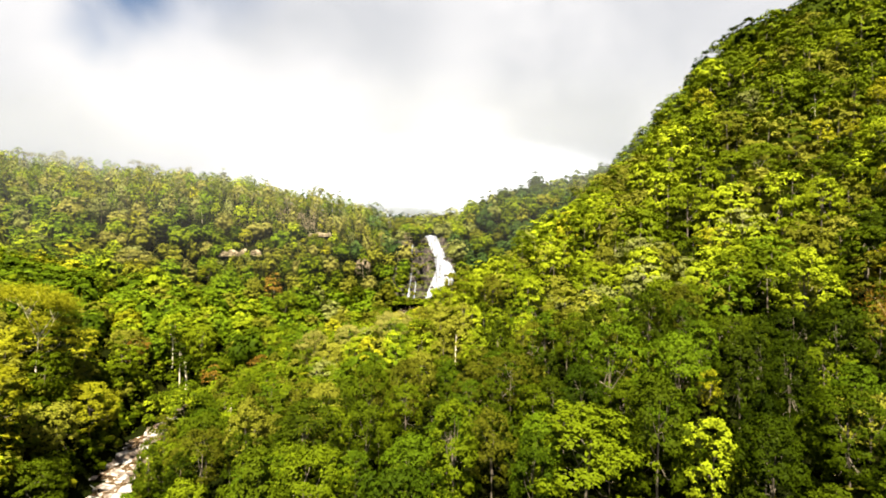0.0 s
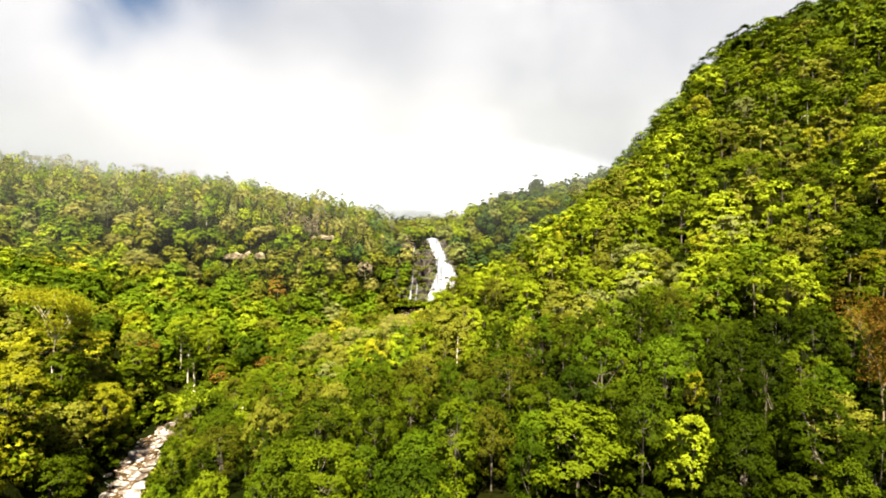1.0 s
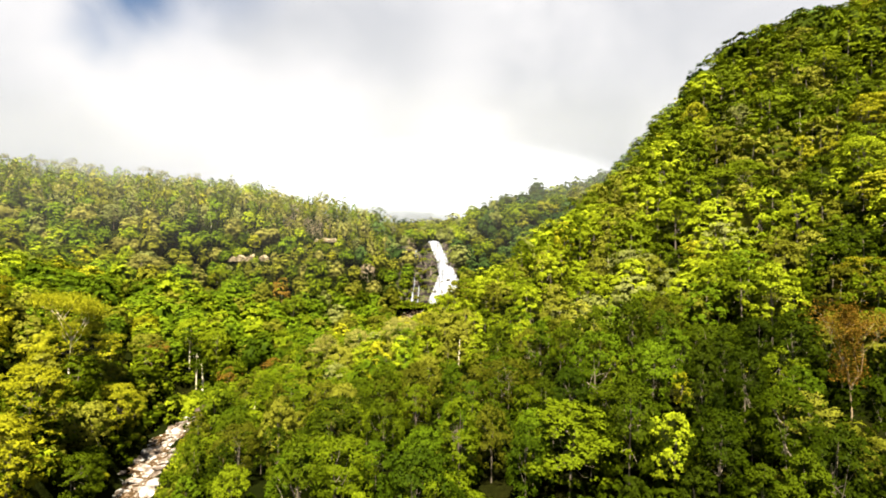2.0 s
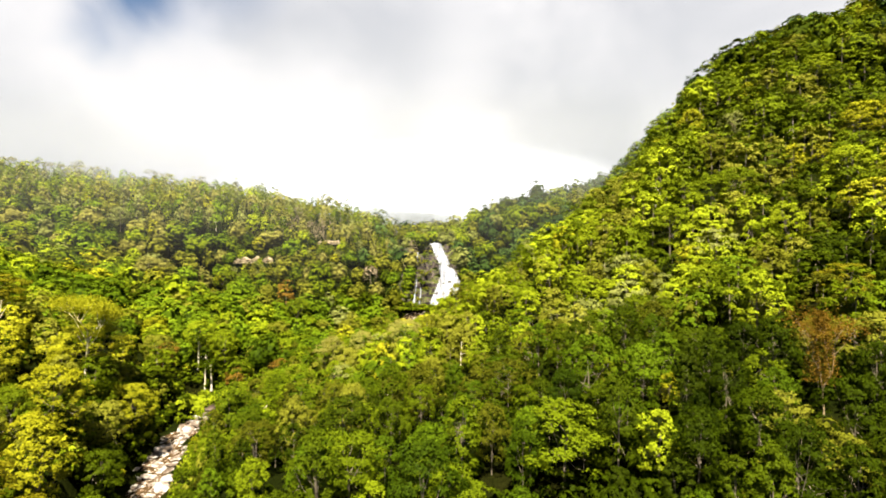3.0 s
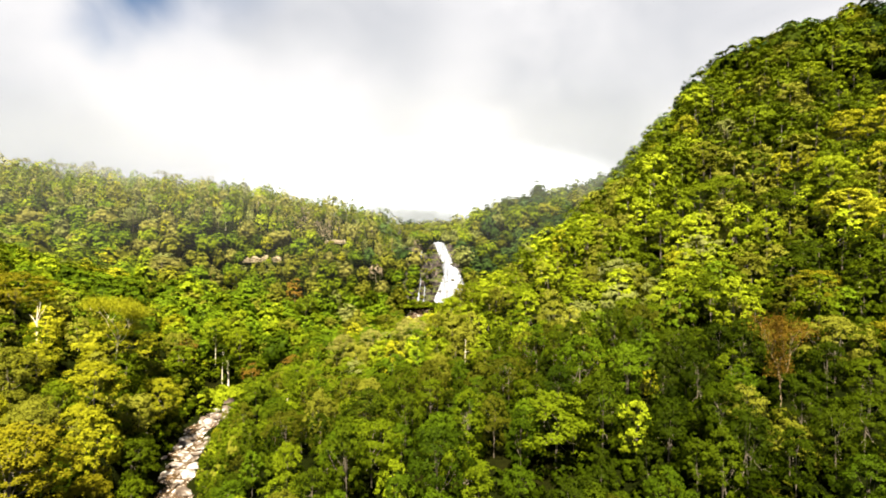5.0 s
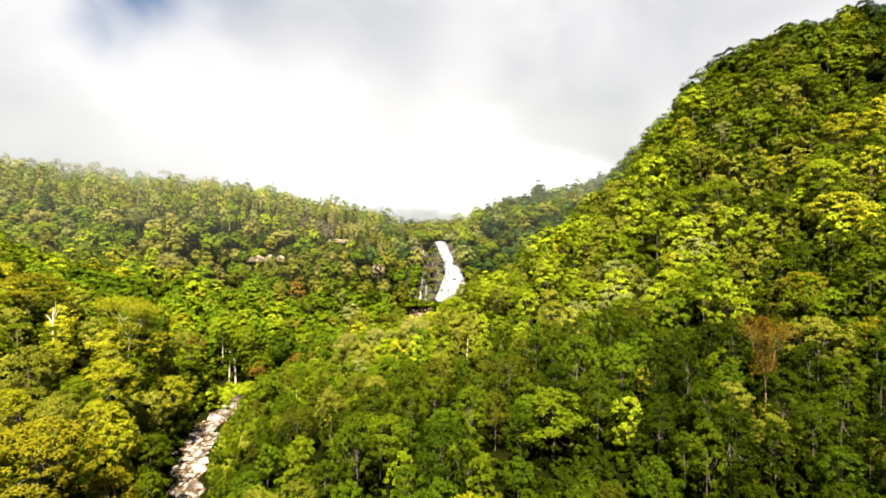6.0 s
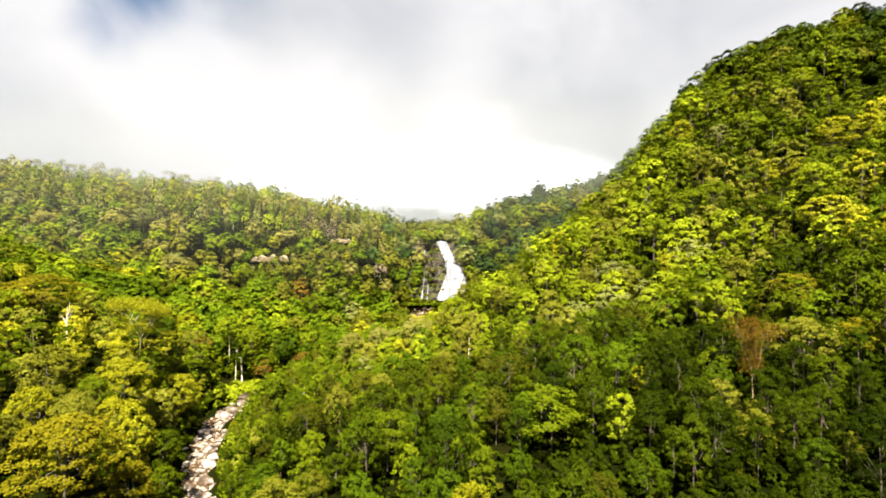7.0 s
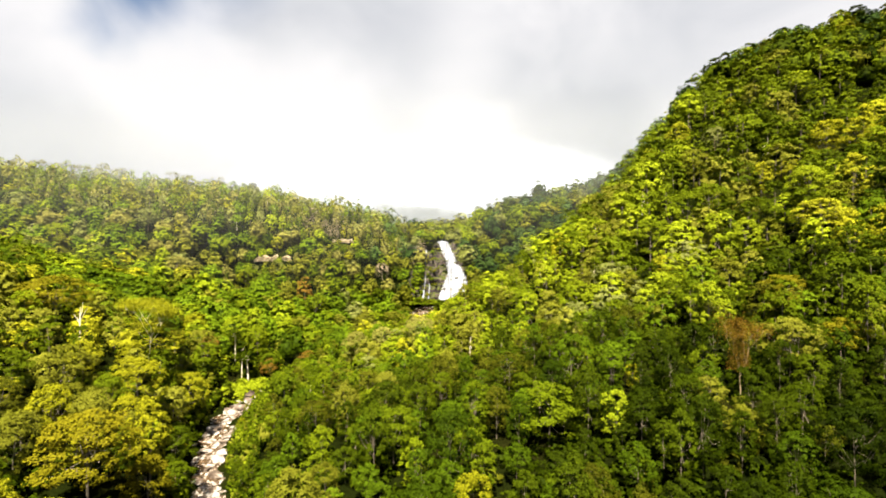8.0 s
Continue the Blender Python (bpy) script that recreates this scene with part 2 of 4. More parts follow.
# ---------------------------------------------------------------- the lie of the land
# canopy heights on a coarse survey grid: rows every 100 m ahead, columns every 150 m across
GRID_X, STEP_X, GRID_Y, STEP_Y = -720.0, 150.0, -130.0, 100.0
GRID = [
    [215, 164, 115, 75, 50, 41, 65, 128, 211],
    [216, 180, 141, 97, 66, 45, 57, 149, 239],
    [214, 192, 166, 124, 54, 83, 99, 177, 246],
    [212, 190, 172, 152, 25, 74, 134, 159, 219],
    [216, 176, 141, 110, 22, 106, 198, 168, 202],
    [227, 160, 114, 90, 34, 36, 250, 329, 259],
    [243, 170, 102, 81, 43, -21, 194, 373, 349],
    [246, 223, 168, 191, 149, 118, 167, 303, 409],
    [218, 238, 223, 213, 168, 172, 204, 252, 383],
    [190, 190, 170, 148, 114, 106, 172, 235, 321],
    [154, 120, 93, 78, 77, 89, 130, 192, 253],
]
# knolls and hollows: x, y, height, spread
KNOLLS = [(230, 530, -34, 30), (413, 441, 16, 30), (-45, 614, -40, 30), (226, 421, 6, 30), (75, 625, 10, 30), (226, 396, 4, 30), (205, 565, -21, 45), (310, 430, -3, 30), (111, 244, 10, 30), (287, 324, -10, 30), (-248, 495, -26, 30), (175, 545, -28, 30), (-5, 715, -14, 45)]
# the stream's bed: x, y, z, half-width
BED = [(-66, -400, -30, 7), (-68, -60, -14, 7), (-70, 50, -5, 7), (-82, 105, 1, 7.5), (-98, 135, 5, 8), (-111, 155, 7.5, 8.5), (-120, 173, 9, 8.8), (-127, 193, 11, 9),
       (-133, 220, 14, 9.5), (-128, 235, 17.5, 8), (-118.5, 254, 20.5, 5.5), (-113, 280, 23, 5), (-112, 320, 24, 6), (-103, 380, 25, 7), (-60, 450, 27, 9), (-26, 497, 44, 14)]
HG = np.array(GRID, float)
BEDA = np.array(BED, float)


def spline(u, n):
    u = np.clip(u, 1, n - 2 - 1e-6)
    i = np.floor(u).astype(int)
    f = u - i
    return i - 1, ((1 - f) ** 3 / 6, (3 * f ** 3 - 6 * f ** 2 + 4) / 6, (-3 * f ** 3 + 3 * f ** 2 + 3 * f + 1) / 6, f ** 3 / 6)


def bed(x, y):
    """Distance to the stream's middle, its height and half-width there."""
    best = np.full(x.shape, 1e9)
    z, w = np.zeros(x.shape), np.zeros(x.shape)
    for a, b in zip(BEDA[:-1], BEDA[1:]):
        dx, dy = b[0] - a[0], b[1] - a[1]
        k = np.clip(((x - a[0]) * dx + (y - a[1]) * dy) / (dx * dx + dy * dy), 0, 1)
        d = np.hypot(x - a[0] - k * dx, y - a[1] - k * dy)
        m = d < best
        best = np.where(m, d, best)
        z = np.where(m, a[2] + k * (b[2] - a[2]), z)
        w = np.where(m, a[3] + k * (b[3] - a[3]), w)
    return best, z, w


def smooth(a, b, x):
    k = np.clip((x - a) / (b - a), 0, 1)
    return k * k * (3 - 2 * k)


def ripple(x, y):
    """Small unevenness of the slopes, metres."""
    return (np.sin(x * 0.051 + 1.3 * np.sin(y * 0.037)) * np.cos(y * 0.044 + 0.8 * np.sin(x * 0.029)) * 1.6
            + np.sin(x * 0.13 + y * 0.09) * np.sin(y * 0.12 - x * 0.05) * 0.8)


FALL_X, FALL_FOOT, FALL_TOP, FALL_Z0, FALL_Z1 = -14.0, 500.0, 572.0, 47.0, 111.0


def fall_profile(y):
    k = np.clip((y - FALL_FOOT) / (FALL_TOP - FALL_FOOT), 0, 1)
    return FALL_Z0 + (FALL_Z1 - FALL_Z0) * k + np.maximum(y - FALL_TOP, 0) * 0.12 - np.maximum(FALL_FOOT - y, 0) * 0.09


def beyond(x, y):
    """Metres to the right of the stream; less than 0 on its far bank."""
    return x - np.interp(y, BEDA[:, 1], BEDA[:, 0])


LEDGES = [(-207, 513, 44, 12), (-135, 547, 26, 11)]      # x, y, width, clear ground in front
GLADE = (-136.0, 261.0, 21.6)


def tree_size(x, y):
    """Young trees on the near slope, older and wider ones up the hills and beyond the stream; 1 is a tree of 11 m."""
    near = 1.28 + 0.20 * smooth(80, 170, np.hypot(x, y)) + 0.70 * smooth(150, 260, y) * smooth(30, 100, x)
    m = smooth(6, -18, beyond(x, y))
    near = near * (1 - m) + 2.0 * m
    near = near - 0.6 * smooth(22, 8, np.abs(beyond(x, y) - 18)) * smooth(320, 280, y) * smooth(120, 150, y)
    m = smooth(290, 390, y)
    near = near * (1 - m) + 2.1 * m
    for cx, cy, wide, _ in LEDGES:                                                     # scrub round the bare ledges
        near = near - 1.5 * np.exp(-((x - cx) / (wide * 0.8)) ** 2 - ((y - cy + 4) / 17) ** 2)
    return near - 0.8 * np.exp(-((x + 25) / 42) ** 2 - ((y - 425) / 45) ** 2)          # low growth below the fall


def ground(x, y):
    x, y = np.asarray(x, float), np.asarray(y, float)
    ix, wx = spline((x - GRID_X) / STEP_X, 9)
    iy, wy = spline((y - GRID_Y) / STEP_Y, 11)
    z = np.zeros(np.broadcast(x, y).shape)
    for a in range(4):
        for b in range(4):
            z = z + wx[a] * wy[b] * HG[iy + b, ix + a]
    for cx, cy, hgt, s in KNOLLS:
        z = z + hgt * np.exp(-((x - cx) ** 2 + (y - cy) ** 2) / (2 * s * s))
    z = z - 9.8 * tree_size(x, y) + ripple(x, y)
    # the gorge of the waterfall
    m = smooth(52, 36, np.abs(x - FALL_X)) * smooth(455, 490, y) * smooth(720, 600, y)
    z = z * (1 - m) + fall_profile(y) * m
    # the stream's bed and banks
    d, zr, w = bed(x, y)
    bank = zr + np.maximum(d - w, 0) * (3.4 - 2.5 * smooth(-8, 8, beyond(x, y)) * smooth(330, 290, y) * smooth(130, 160, y))
    k = np.clip(0.5 + (z - bank) / 12.0, 0, 1)
    z = z * (1 - k) + bank * k - 3.0 * k * (1 - k) * 2
    # the glade lies flat beside the stream
    m = smooth(1.5, 0.8, np.hypot((x - GLADE[0]) / 15, (y - GLADE[1]) / 18))
    z = z * (1 - m) + (GLADE[2] + 0.04 * (y - GLADE[1])) * m
    # beyond the ridges the land falls to far hills
    out = np.maximum(np.maximum(y - 800, -y - 250), np.maximum(np.abs(x + 100) - 750, 0))
    k = smooth(0, 700, out)
    far = 20 + 50 * np.sin(x * 0.0021 + 1) * np.cos(y * 0.0017) + 330 * np.exp(-((x + 60) / 900) ** 4 - ((y - 2100) / 400) ** 2) + 25 * np.sin(x * 0.013 + 1) * np.sin(y * 0.011)
    return z * (1 - k) + far * k


def mesh_arrays(name, verts, faces, mats, index=None, tint=None, smooth_shade=False, normals=None):
    """A mesh from an array of corners and an array of faces, all with the same number of corners."""
    me = bpy.data.meshes.new(name)
    nv, nf, c = len(verts), len(faces), faces.shape[1]
    me.vertices.add(nv)
    me.vertices.foreach_set("co", np.ascontiguousarray(verts, np.float32).ravel())
    me.loops.add(nf * c)
    me.loops.foreach_set("vertex_index", np.ascontiguousarray(faces, np.int32).ravel())
    me.polygons.add(nf)
    me.polygons.foreach_set("loop_start", np.arange(0, nf * c, c, dtype=np.int32))
    for m in mats:
        me.materials.append(m)
    if index is not None:
        me.polygons.foreach_set("material_index", np.ascontiguousarray(index, np.int32))
    if smooth_shade:
        me.polygons.foreach_set("use_smooth", np.ones(nf, bool))
    me.update(calc_edges=True)
    if tint is not None:
        at = me.attributes.new("tint", "FLOAT", "POINT")
        at.data.foreach_set("value", np.ascontiguousarray(tint, np.float32))
    if normals is not None:
        at = me.attributes.new("custom_normal", "FLOAT_VECTOR", "POINT")
        at.data.foreach_set("vector", np.ascontiguousarray(normals, np.float32).ravel())
    return me


def grid_faces(nx, ny):
    i = np.arange(nx * ny).reshape(ny, nx)
    return np.stack([i[:-1, :-1], i[:-1, 1:], i[1:, 1:], i[1:, :-1]], -1).reshape(-1, 4)


def axis(lo, hi, step, reach):
    """Even steps from lo to hi, then ever longer ones out to the horizon."""
    mid = list(np.arange(lo, hi + step, step))
    a, s = [], step
    x = mid[-1]
    while x < reach:
        s *= 1.25
        x += s
        a.append(x)
    b, s = [], step
    x = mid[0]
    while x > -reach:
        s *= 1.25
        x -= s
        b.append(x)
    return np.array(b[::-1] + mid + a)


def build_ground():
    ax, ay = axis(-660, 420, 7, 4600), axis(-80, 860, 7, 4600)
    X, Y = np.meshgrid(ax, ay)
    V = np.stack([X, Y, ground(X, Y)], -1).reshape(-1, 3)
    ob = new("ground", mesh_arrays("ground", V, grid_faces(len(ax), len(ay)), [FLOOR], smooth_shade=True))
    tagged(ob, "forested valley floor and steep hillsides, soil darkened for the trees' shade", "ground", kind="structure")


build_ground()


# ---------------------------------------------------------------- trees
def tube(path, radii, sides=6):
    """Corners and quads of a tapered tube along a path."""
    V, F = [], []
    for k, (p, r) in enumerate(zip(path, radii)):
        for s in range(sides):
            a = 2 * math.pi * s / sides
            V.append((p[0] + r * math.cos(a), p[1] + r * math.sin(a), p[2]))
        if k:
            b0, b1 = (k - 1) * sides, k * sides
            for s in range(sides):
                F.append((b0 + s, b0 + (s + 1) % sides, b1 + (s + 1) % sides, b1 + s))
    return V, F


def wood_of(rng, height, radius, clumps, limbs, sides=6):
    """Trunk and limbs, corners and quads."""
    bend = rng.normal(0, 0.35, 2)
    path = [(bend[0] * k * k, bend[1] * k * k, height * k - 1.5 * (k == 0)) for k in (0, 0.3, 0.6, 0.85)]
    V, F = tube(path, [radius * 1.25, radius, radius * 0.7, radius * 0.4], sides)
    order = rng.permutation(len(clumps))[:limbs]
    for i in order:
        c = clumps[i]
        k = rng.uniform(0.35, 0.75)
        s = np.array([bend[0] * k * k, bend[1] * k * k, height * k])
        mid = s * 0.45 + c * 0.55 - np.array([0, 0, 0.5])
        v, f = tube([s, mid, c], [radius * 0.5, radius * 0.3, radius * 0.12], 4)
        F += [tuple(q + len(V) for q in face) for face in f]
        V += v
    return np.array(V), np.array(F)


def crown_of(rng, R, low, high, n_clumps, n_leaves, leaf, flat=0.75, clump=(0.22, 0.40), blend=(0.5, 0.4, 0.35), slim=0.68, lie=(0.6, 0.4, 0.2, 0.42), depth=(0.65, 1.15), shell=0.2, proud=1.0, core=0, deep=0.74):
    """Sprays of leaves on many overlapping clumps: the clumps' middles, the corners (leaves x 3 x 3), the leaves' normals.
    lie: how far a spray faces out of its clump, upwards, out of the whole crown, and anyhow; shell: how near the crown's outside the clumps sit; proud: how far they stand out of it;
    core: how many sides the dense inner foliage has, which closes the crown behind its outer sprays; deep: its width."""
    u = rng.uniform(-0.55 if shell < 0.4 else -0.8, 1, n_clumps)
    a = np.arange(n_clumps) * 2.39996 + rng.uniform(0, 6.28)
    rr = np.sqrt(np.maximum(1 - np.maximum(u, 0) ** 2, 0)) * np.sqrt(rng.uniform(shell, 0.92, n_clumps))
    rr = np.where(u < 0, rr * (1 + u * (0.6 if shell < 0.4 else 0.3)), rr)
    ph = rng.uniform(0, 6, 2)

    def lobed(a, u):
        return 1 + 0.16 * np.sin(a * 2 + ph[0]) + 0.11 * np.sin(a * 3 + ph[1]) + 0.07 * np.sin(a * 5 + 6 * u)
    lobes = lobed(a, u)
    squash = rng.uniform(0.85, 1.15, 2)
    C = np.stack([R * rr * lobes * np.cos(a) * squash[0], R * rr * lobes * np.sin(a) * squash[1],
                  low + (high - low) * (0.30 + 0.56 * u * (0.9 + 0.1 * lobes)) + rng.normal(0, 0.12, n_clumps)], -1)
    S = R * rng.uniform(clump[0], clump[1], n_clumps)
    mid = np.array([0, 0, low + 0.25 * (high - low)])
    m = n_leaves * 3
    who = rng.choice(n_clumps, m, p=S ** 2 / (S ** 2).sum())
    d = rng.normal(0, 1, (m, 3))
    d /= np.linalg.norm(d, axis=1)[:, None]
    d[:, 2] = np.where(d[:, 2] < -0.25, -d[:, 2], d[:, 2])
    p = C[who] + d * (S[who] * rng.uniform(*depth, m))[:, None] * np.array([1, 1, flat])
    away = p - mid
    away /= np.linalg.norm(away, axis=1)[:, None] + 1e-6
    p -= away * ((d * away).sum(1) * S[who] * (1 - proud))[:, None]
    keep = np.flatnonzero((d * away).sum(1) + rng.uniform(-0.35, 0.35, m) > 0.05)[:n_leaves]   # few leaves grow inside a crown
    n_leaves, d, p, away = len(keep), d[keep], p[keep], away[keep]
    nrm = d * lie[0] + np.array([0, 0, lie[1]]) + away * lie[2] + rng.normal(0, lie[3], (n_leaves, 3))
    nrm /= np.linalg.norm(nrm, axis=1)[:, None]
    t = np.cross(nrm, rng.normal(0, 1, (n_leaves, 3)))
    t /= np.linalg.norm(t, axis=1)[:, None]
    b = np.cross(nrm, t)
    s = leaf * rng.uniform(0.6, 1.4, n_leaves)
    t, b = t * s[:, None], b * (s * rng.uniform(slim * 0.56, slim, n_leaves))[:, None]
    Q = np.stack([p + t, p - t * 0.7 + b, p - t * 0.7 - b], 1)
    soft = nrm * blend[0] + d * blend[1] + away * blend[2]
    soft /= np.linalg.norm(soft, axis=1)[:, None]
    soft = np.repeat(soft[:, None], 3, 1)
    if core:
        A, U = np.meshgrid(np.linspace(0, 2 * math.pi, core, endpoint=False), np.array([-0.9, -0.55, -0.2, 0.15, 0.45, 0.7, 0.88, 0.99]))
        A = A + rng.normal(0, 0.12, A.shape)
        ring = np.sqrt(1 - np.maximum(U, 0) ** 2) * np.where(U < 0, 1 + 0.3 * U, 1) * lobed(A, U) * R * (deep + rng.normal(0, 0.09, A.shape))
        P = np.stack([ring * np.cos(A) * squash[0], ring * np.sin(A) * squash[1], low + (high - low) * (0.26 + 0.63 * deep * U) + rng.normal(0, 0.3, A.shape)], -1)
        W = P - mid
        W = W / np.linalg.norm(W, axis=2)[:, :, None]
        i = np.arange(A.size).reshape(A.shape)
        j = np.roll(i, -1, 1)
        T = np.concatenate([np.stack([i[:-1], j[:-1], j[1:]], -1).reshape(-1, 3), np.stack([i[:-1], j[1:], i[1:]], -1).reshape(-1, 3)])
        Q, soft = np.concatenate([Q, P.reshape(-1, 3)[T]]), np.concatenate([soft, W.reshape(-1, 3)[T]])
    return C, Q, soft


class Proto:
    """A tree of about 11 m, in six grades of fineness."""

    def __init__(self, seed, grade, shape):
        rng = np.random.default_rng(seed)
        R, low, high, flat = {"dome": (3.7, 2.6, 10.6, 0.9), "tall": (3.0, 2.6, 12.2, 1.0), "spread": (4.5, 3.4, 10.2, 0.7)}[shape]
        low = low - 1.8 * (grade in (1, 2))
        n_cl, n_lf, leaf, limbs, clump = {0: (90, 3000, 0.215, 8, (0.12, 0.23)), 1: (90, 1600, 0.29, 2, (0.14, 0.26)), 2: (120, 600, 0.46, 0, (0.12, 0.23)),
                                          3: (24, 80, 1.3, 0, (0.20, 0.32)), 4: (120, 4600, 0.175, 12, (0.10, 0.21)), 5: (170, 7500, 0.135, 16, (0.09, 0.18))}[grade]
        look_of = {0: ((0.75, 0.35, 0.22), 0.72, (0.60, 0.45, 0.20, 0.42), (0.65, 1.15), 0.25), 1: ((0.22, 0.38, 0.80), 0.72, (0.55, 0.10, 0.70, 0.30), (0.70, 1.12), 0.45, 0.95),
                   2: ((0.15, 0.24, 0.80), 0.74, (0.25, 0.05, 1.0, 0.22), (0.70, 1.10), 0.78, 0.6, 0 if grade == 3 else 9)}[2 if grade in (2, 3) else 1 if grade == 1 else 0]
        look_of = ((0.48, 0.36, 0.60), *look_of[1:]) if grade in (4, 5) else look_of
        self.clumps, self.leaves, self.normals = crown_of(rng, R, low, high, n_cl, n_lf, leaf, flat, clump, *look_of)
        self.tone = np.where(np.arange(len(self.leaves)) < n_lf, 1.0, 0.1)          # inner foliage darkened: the crown's inner shade is put into its tone
        self.wood = wood_of(rng, high * 0.8, 0.11, self.clumps, limbs, 6 if grade in (0, 4, 5) else 4)


SHAPES = ("dome", "tall", "spread")
PROTOS = {(g, s): [Proto(100 * g + 10 * i + k, g, s) for k in range(3)] for g in range(6) for i, s in enumerate(SHAPES)}

rng = np.random.default_rng(7)


def patchy(x, y, f, ph):
    return 0.5 + 0.5 * np.sin(x * f + 2.1 * np.sin(y * f * 0.8 + ph) + ph) * np.cos(y * f * 1.1 + 1.7 * np.sin(x * f * 0.7 - ph))


def chances(x, y):
    """How likely each kind of leaf is at a place: green, deep, lime, gold, olive, pale, rust."""
    p = patchy(x, y, 0.035, 0.7)
    q = patchy(x, y, 0.06, 2.9)
    if y < 240 and beyond(x, y) < -18:          # stream's far bank, below
        return (0.14, 0.24, 0.10, 0.30 * p + 0.30, 0.28, 0.0, 0.0)
    if -48 < x < 45 and y > 562:                                                       # the saddle above the fall
        return (0.2, 0.0, 0.35, 0.05, 0.2, 0.3, 0.0)
    if x < -60 and y > 470:                                                            # the long hill
        return (0.36, 0.06 + 0.10 * q, 0.16, 0.03, 0.32, 0.14 * p + 0.05, 0.0)
    if -40 < x < 90 and 185 < y < 420:                                                 # back of the spur, its sunlight put into lime leaves
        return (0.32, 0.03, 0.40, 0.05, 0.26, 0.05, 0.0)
    if x < 0 and y > 240:                                                              # valley's head
        return (0.40, 0.14 * q, 0.42 * p + 0.12, 0.04, 0.24, 0.02, 0.004)
    if y > 430:                                                                        # beside and behind the fall
        return (0.5, 0.30 * q, 0.22, 0.03, 0.22, 0.03, 0.003)
    if y < 95 or (x > 60 and y < 150):                                                 # foot of the steep slope, its shade put into deep leaves
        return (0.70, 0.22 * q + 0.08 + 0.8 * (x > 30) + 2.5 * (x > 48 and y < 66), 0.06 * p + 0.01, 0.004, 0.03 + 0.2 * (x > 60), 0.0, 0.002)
    if x < 40:                                                                         # crest of the spur
        return (0.55, 0.04, 0.26 * p + 0.08, 0.01, 0.22, 0.02, 0.002)
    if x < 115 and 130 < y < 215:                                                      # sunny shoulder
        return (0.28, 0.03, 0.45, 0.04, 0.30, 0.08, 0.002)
    return (0.50, 0.16 * q + 0.10, 0.20 * p + 0.04, 0.01, 0.22, 0.02, 0.004)


# the bare part of the rock face, from its foot to its lip: left and right edge
FACE_K, FACE_L, FACE_R = [0, 0.25, 0.5, 0.85, 1.1], [-40, -38, -37, -33, -22], [13, 16, 12, -1, -7]


def clear_of_trees(x, y):
    d, _, w = bed(np.array([x]), np.array([y]))
    if y > -50 and d[0] < w[0] + 1.5 - 8.5 * (y > 300):
        return True
    if 452 < y < FALL_FOOT and -52 < x < 2:
        return True
    if FALL_FOOT - 10 < y < FALL_TOP + 6:
        k = (y - FALL_FOOT) / (FALL_TOP - FALL_FOOT)
        if np.interp(k, FACE_K, FACE_L) - 3 < x < np.interp(k, FACE_K, FACE_R) + 4:
            return True
    if 0 < beyond(x, y) < 14 and 145 < y < 228:                                        # the open edge of the bed
        return True
    for cx, cy, wide, deep in LEDGES:
        if abs(x - cx) < wide / 2 + 3 and cy - deep < y < cy + 4:
            return True
    if (x + 136) ** 2 / 20 ** 2 + (y - 258) ** 2 / 21 ** 2 < 1:                        # glade
        return True
    return False


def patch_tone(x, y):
    """Light and shade painted into the leaves by area: hills lighter, the slope's foot darker."""
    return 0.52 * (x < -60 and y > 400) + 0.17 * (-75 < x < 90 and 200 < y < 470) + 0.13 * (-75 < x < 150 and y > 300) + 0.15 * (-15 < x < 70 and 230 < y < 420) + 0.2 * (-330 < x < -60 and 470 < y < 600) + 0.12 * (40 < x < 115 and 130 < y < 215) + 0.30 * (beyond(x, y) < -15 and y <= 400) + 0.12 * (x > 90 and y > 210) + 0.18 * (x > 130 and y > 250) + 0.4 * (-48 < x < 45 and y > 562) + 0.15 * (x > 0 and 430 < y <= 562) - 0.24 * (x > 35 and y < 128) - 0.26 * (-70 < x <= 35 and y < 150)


def on_ridge(x, y):
    """The long hill's back, where thin upright trees stand."""
    return x < -60 and y > 548


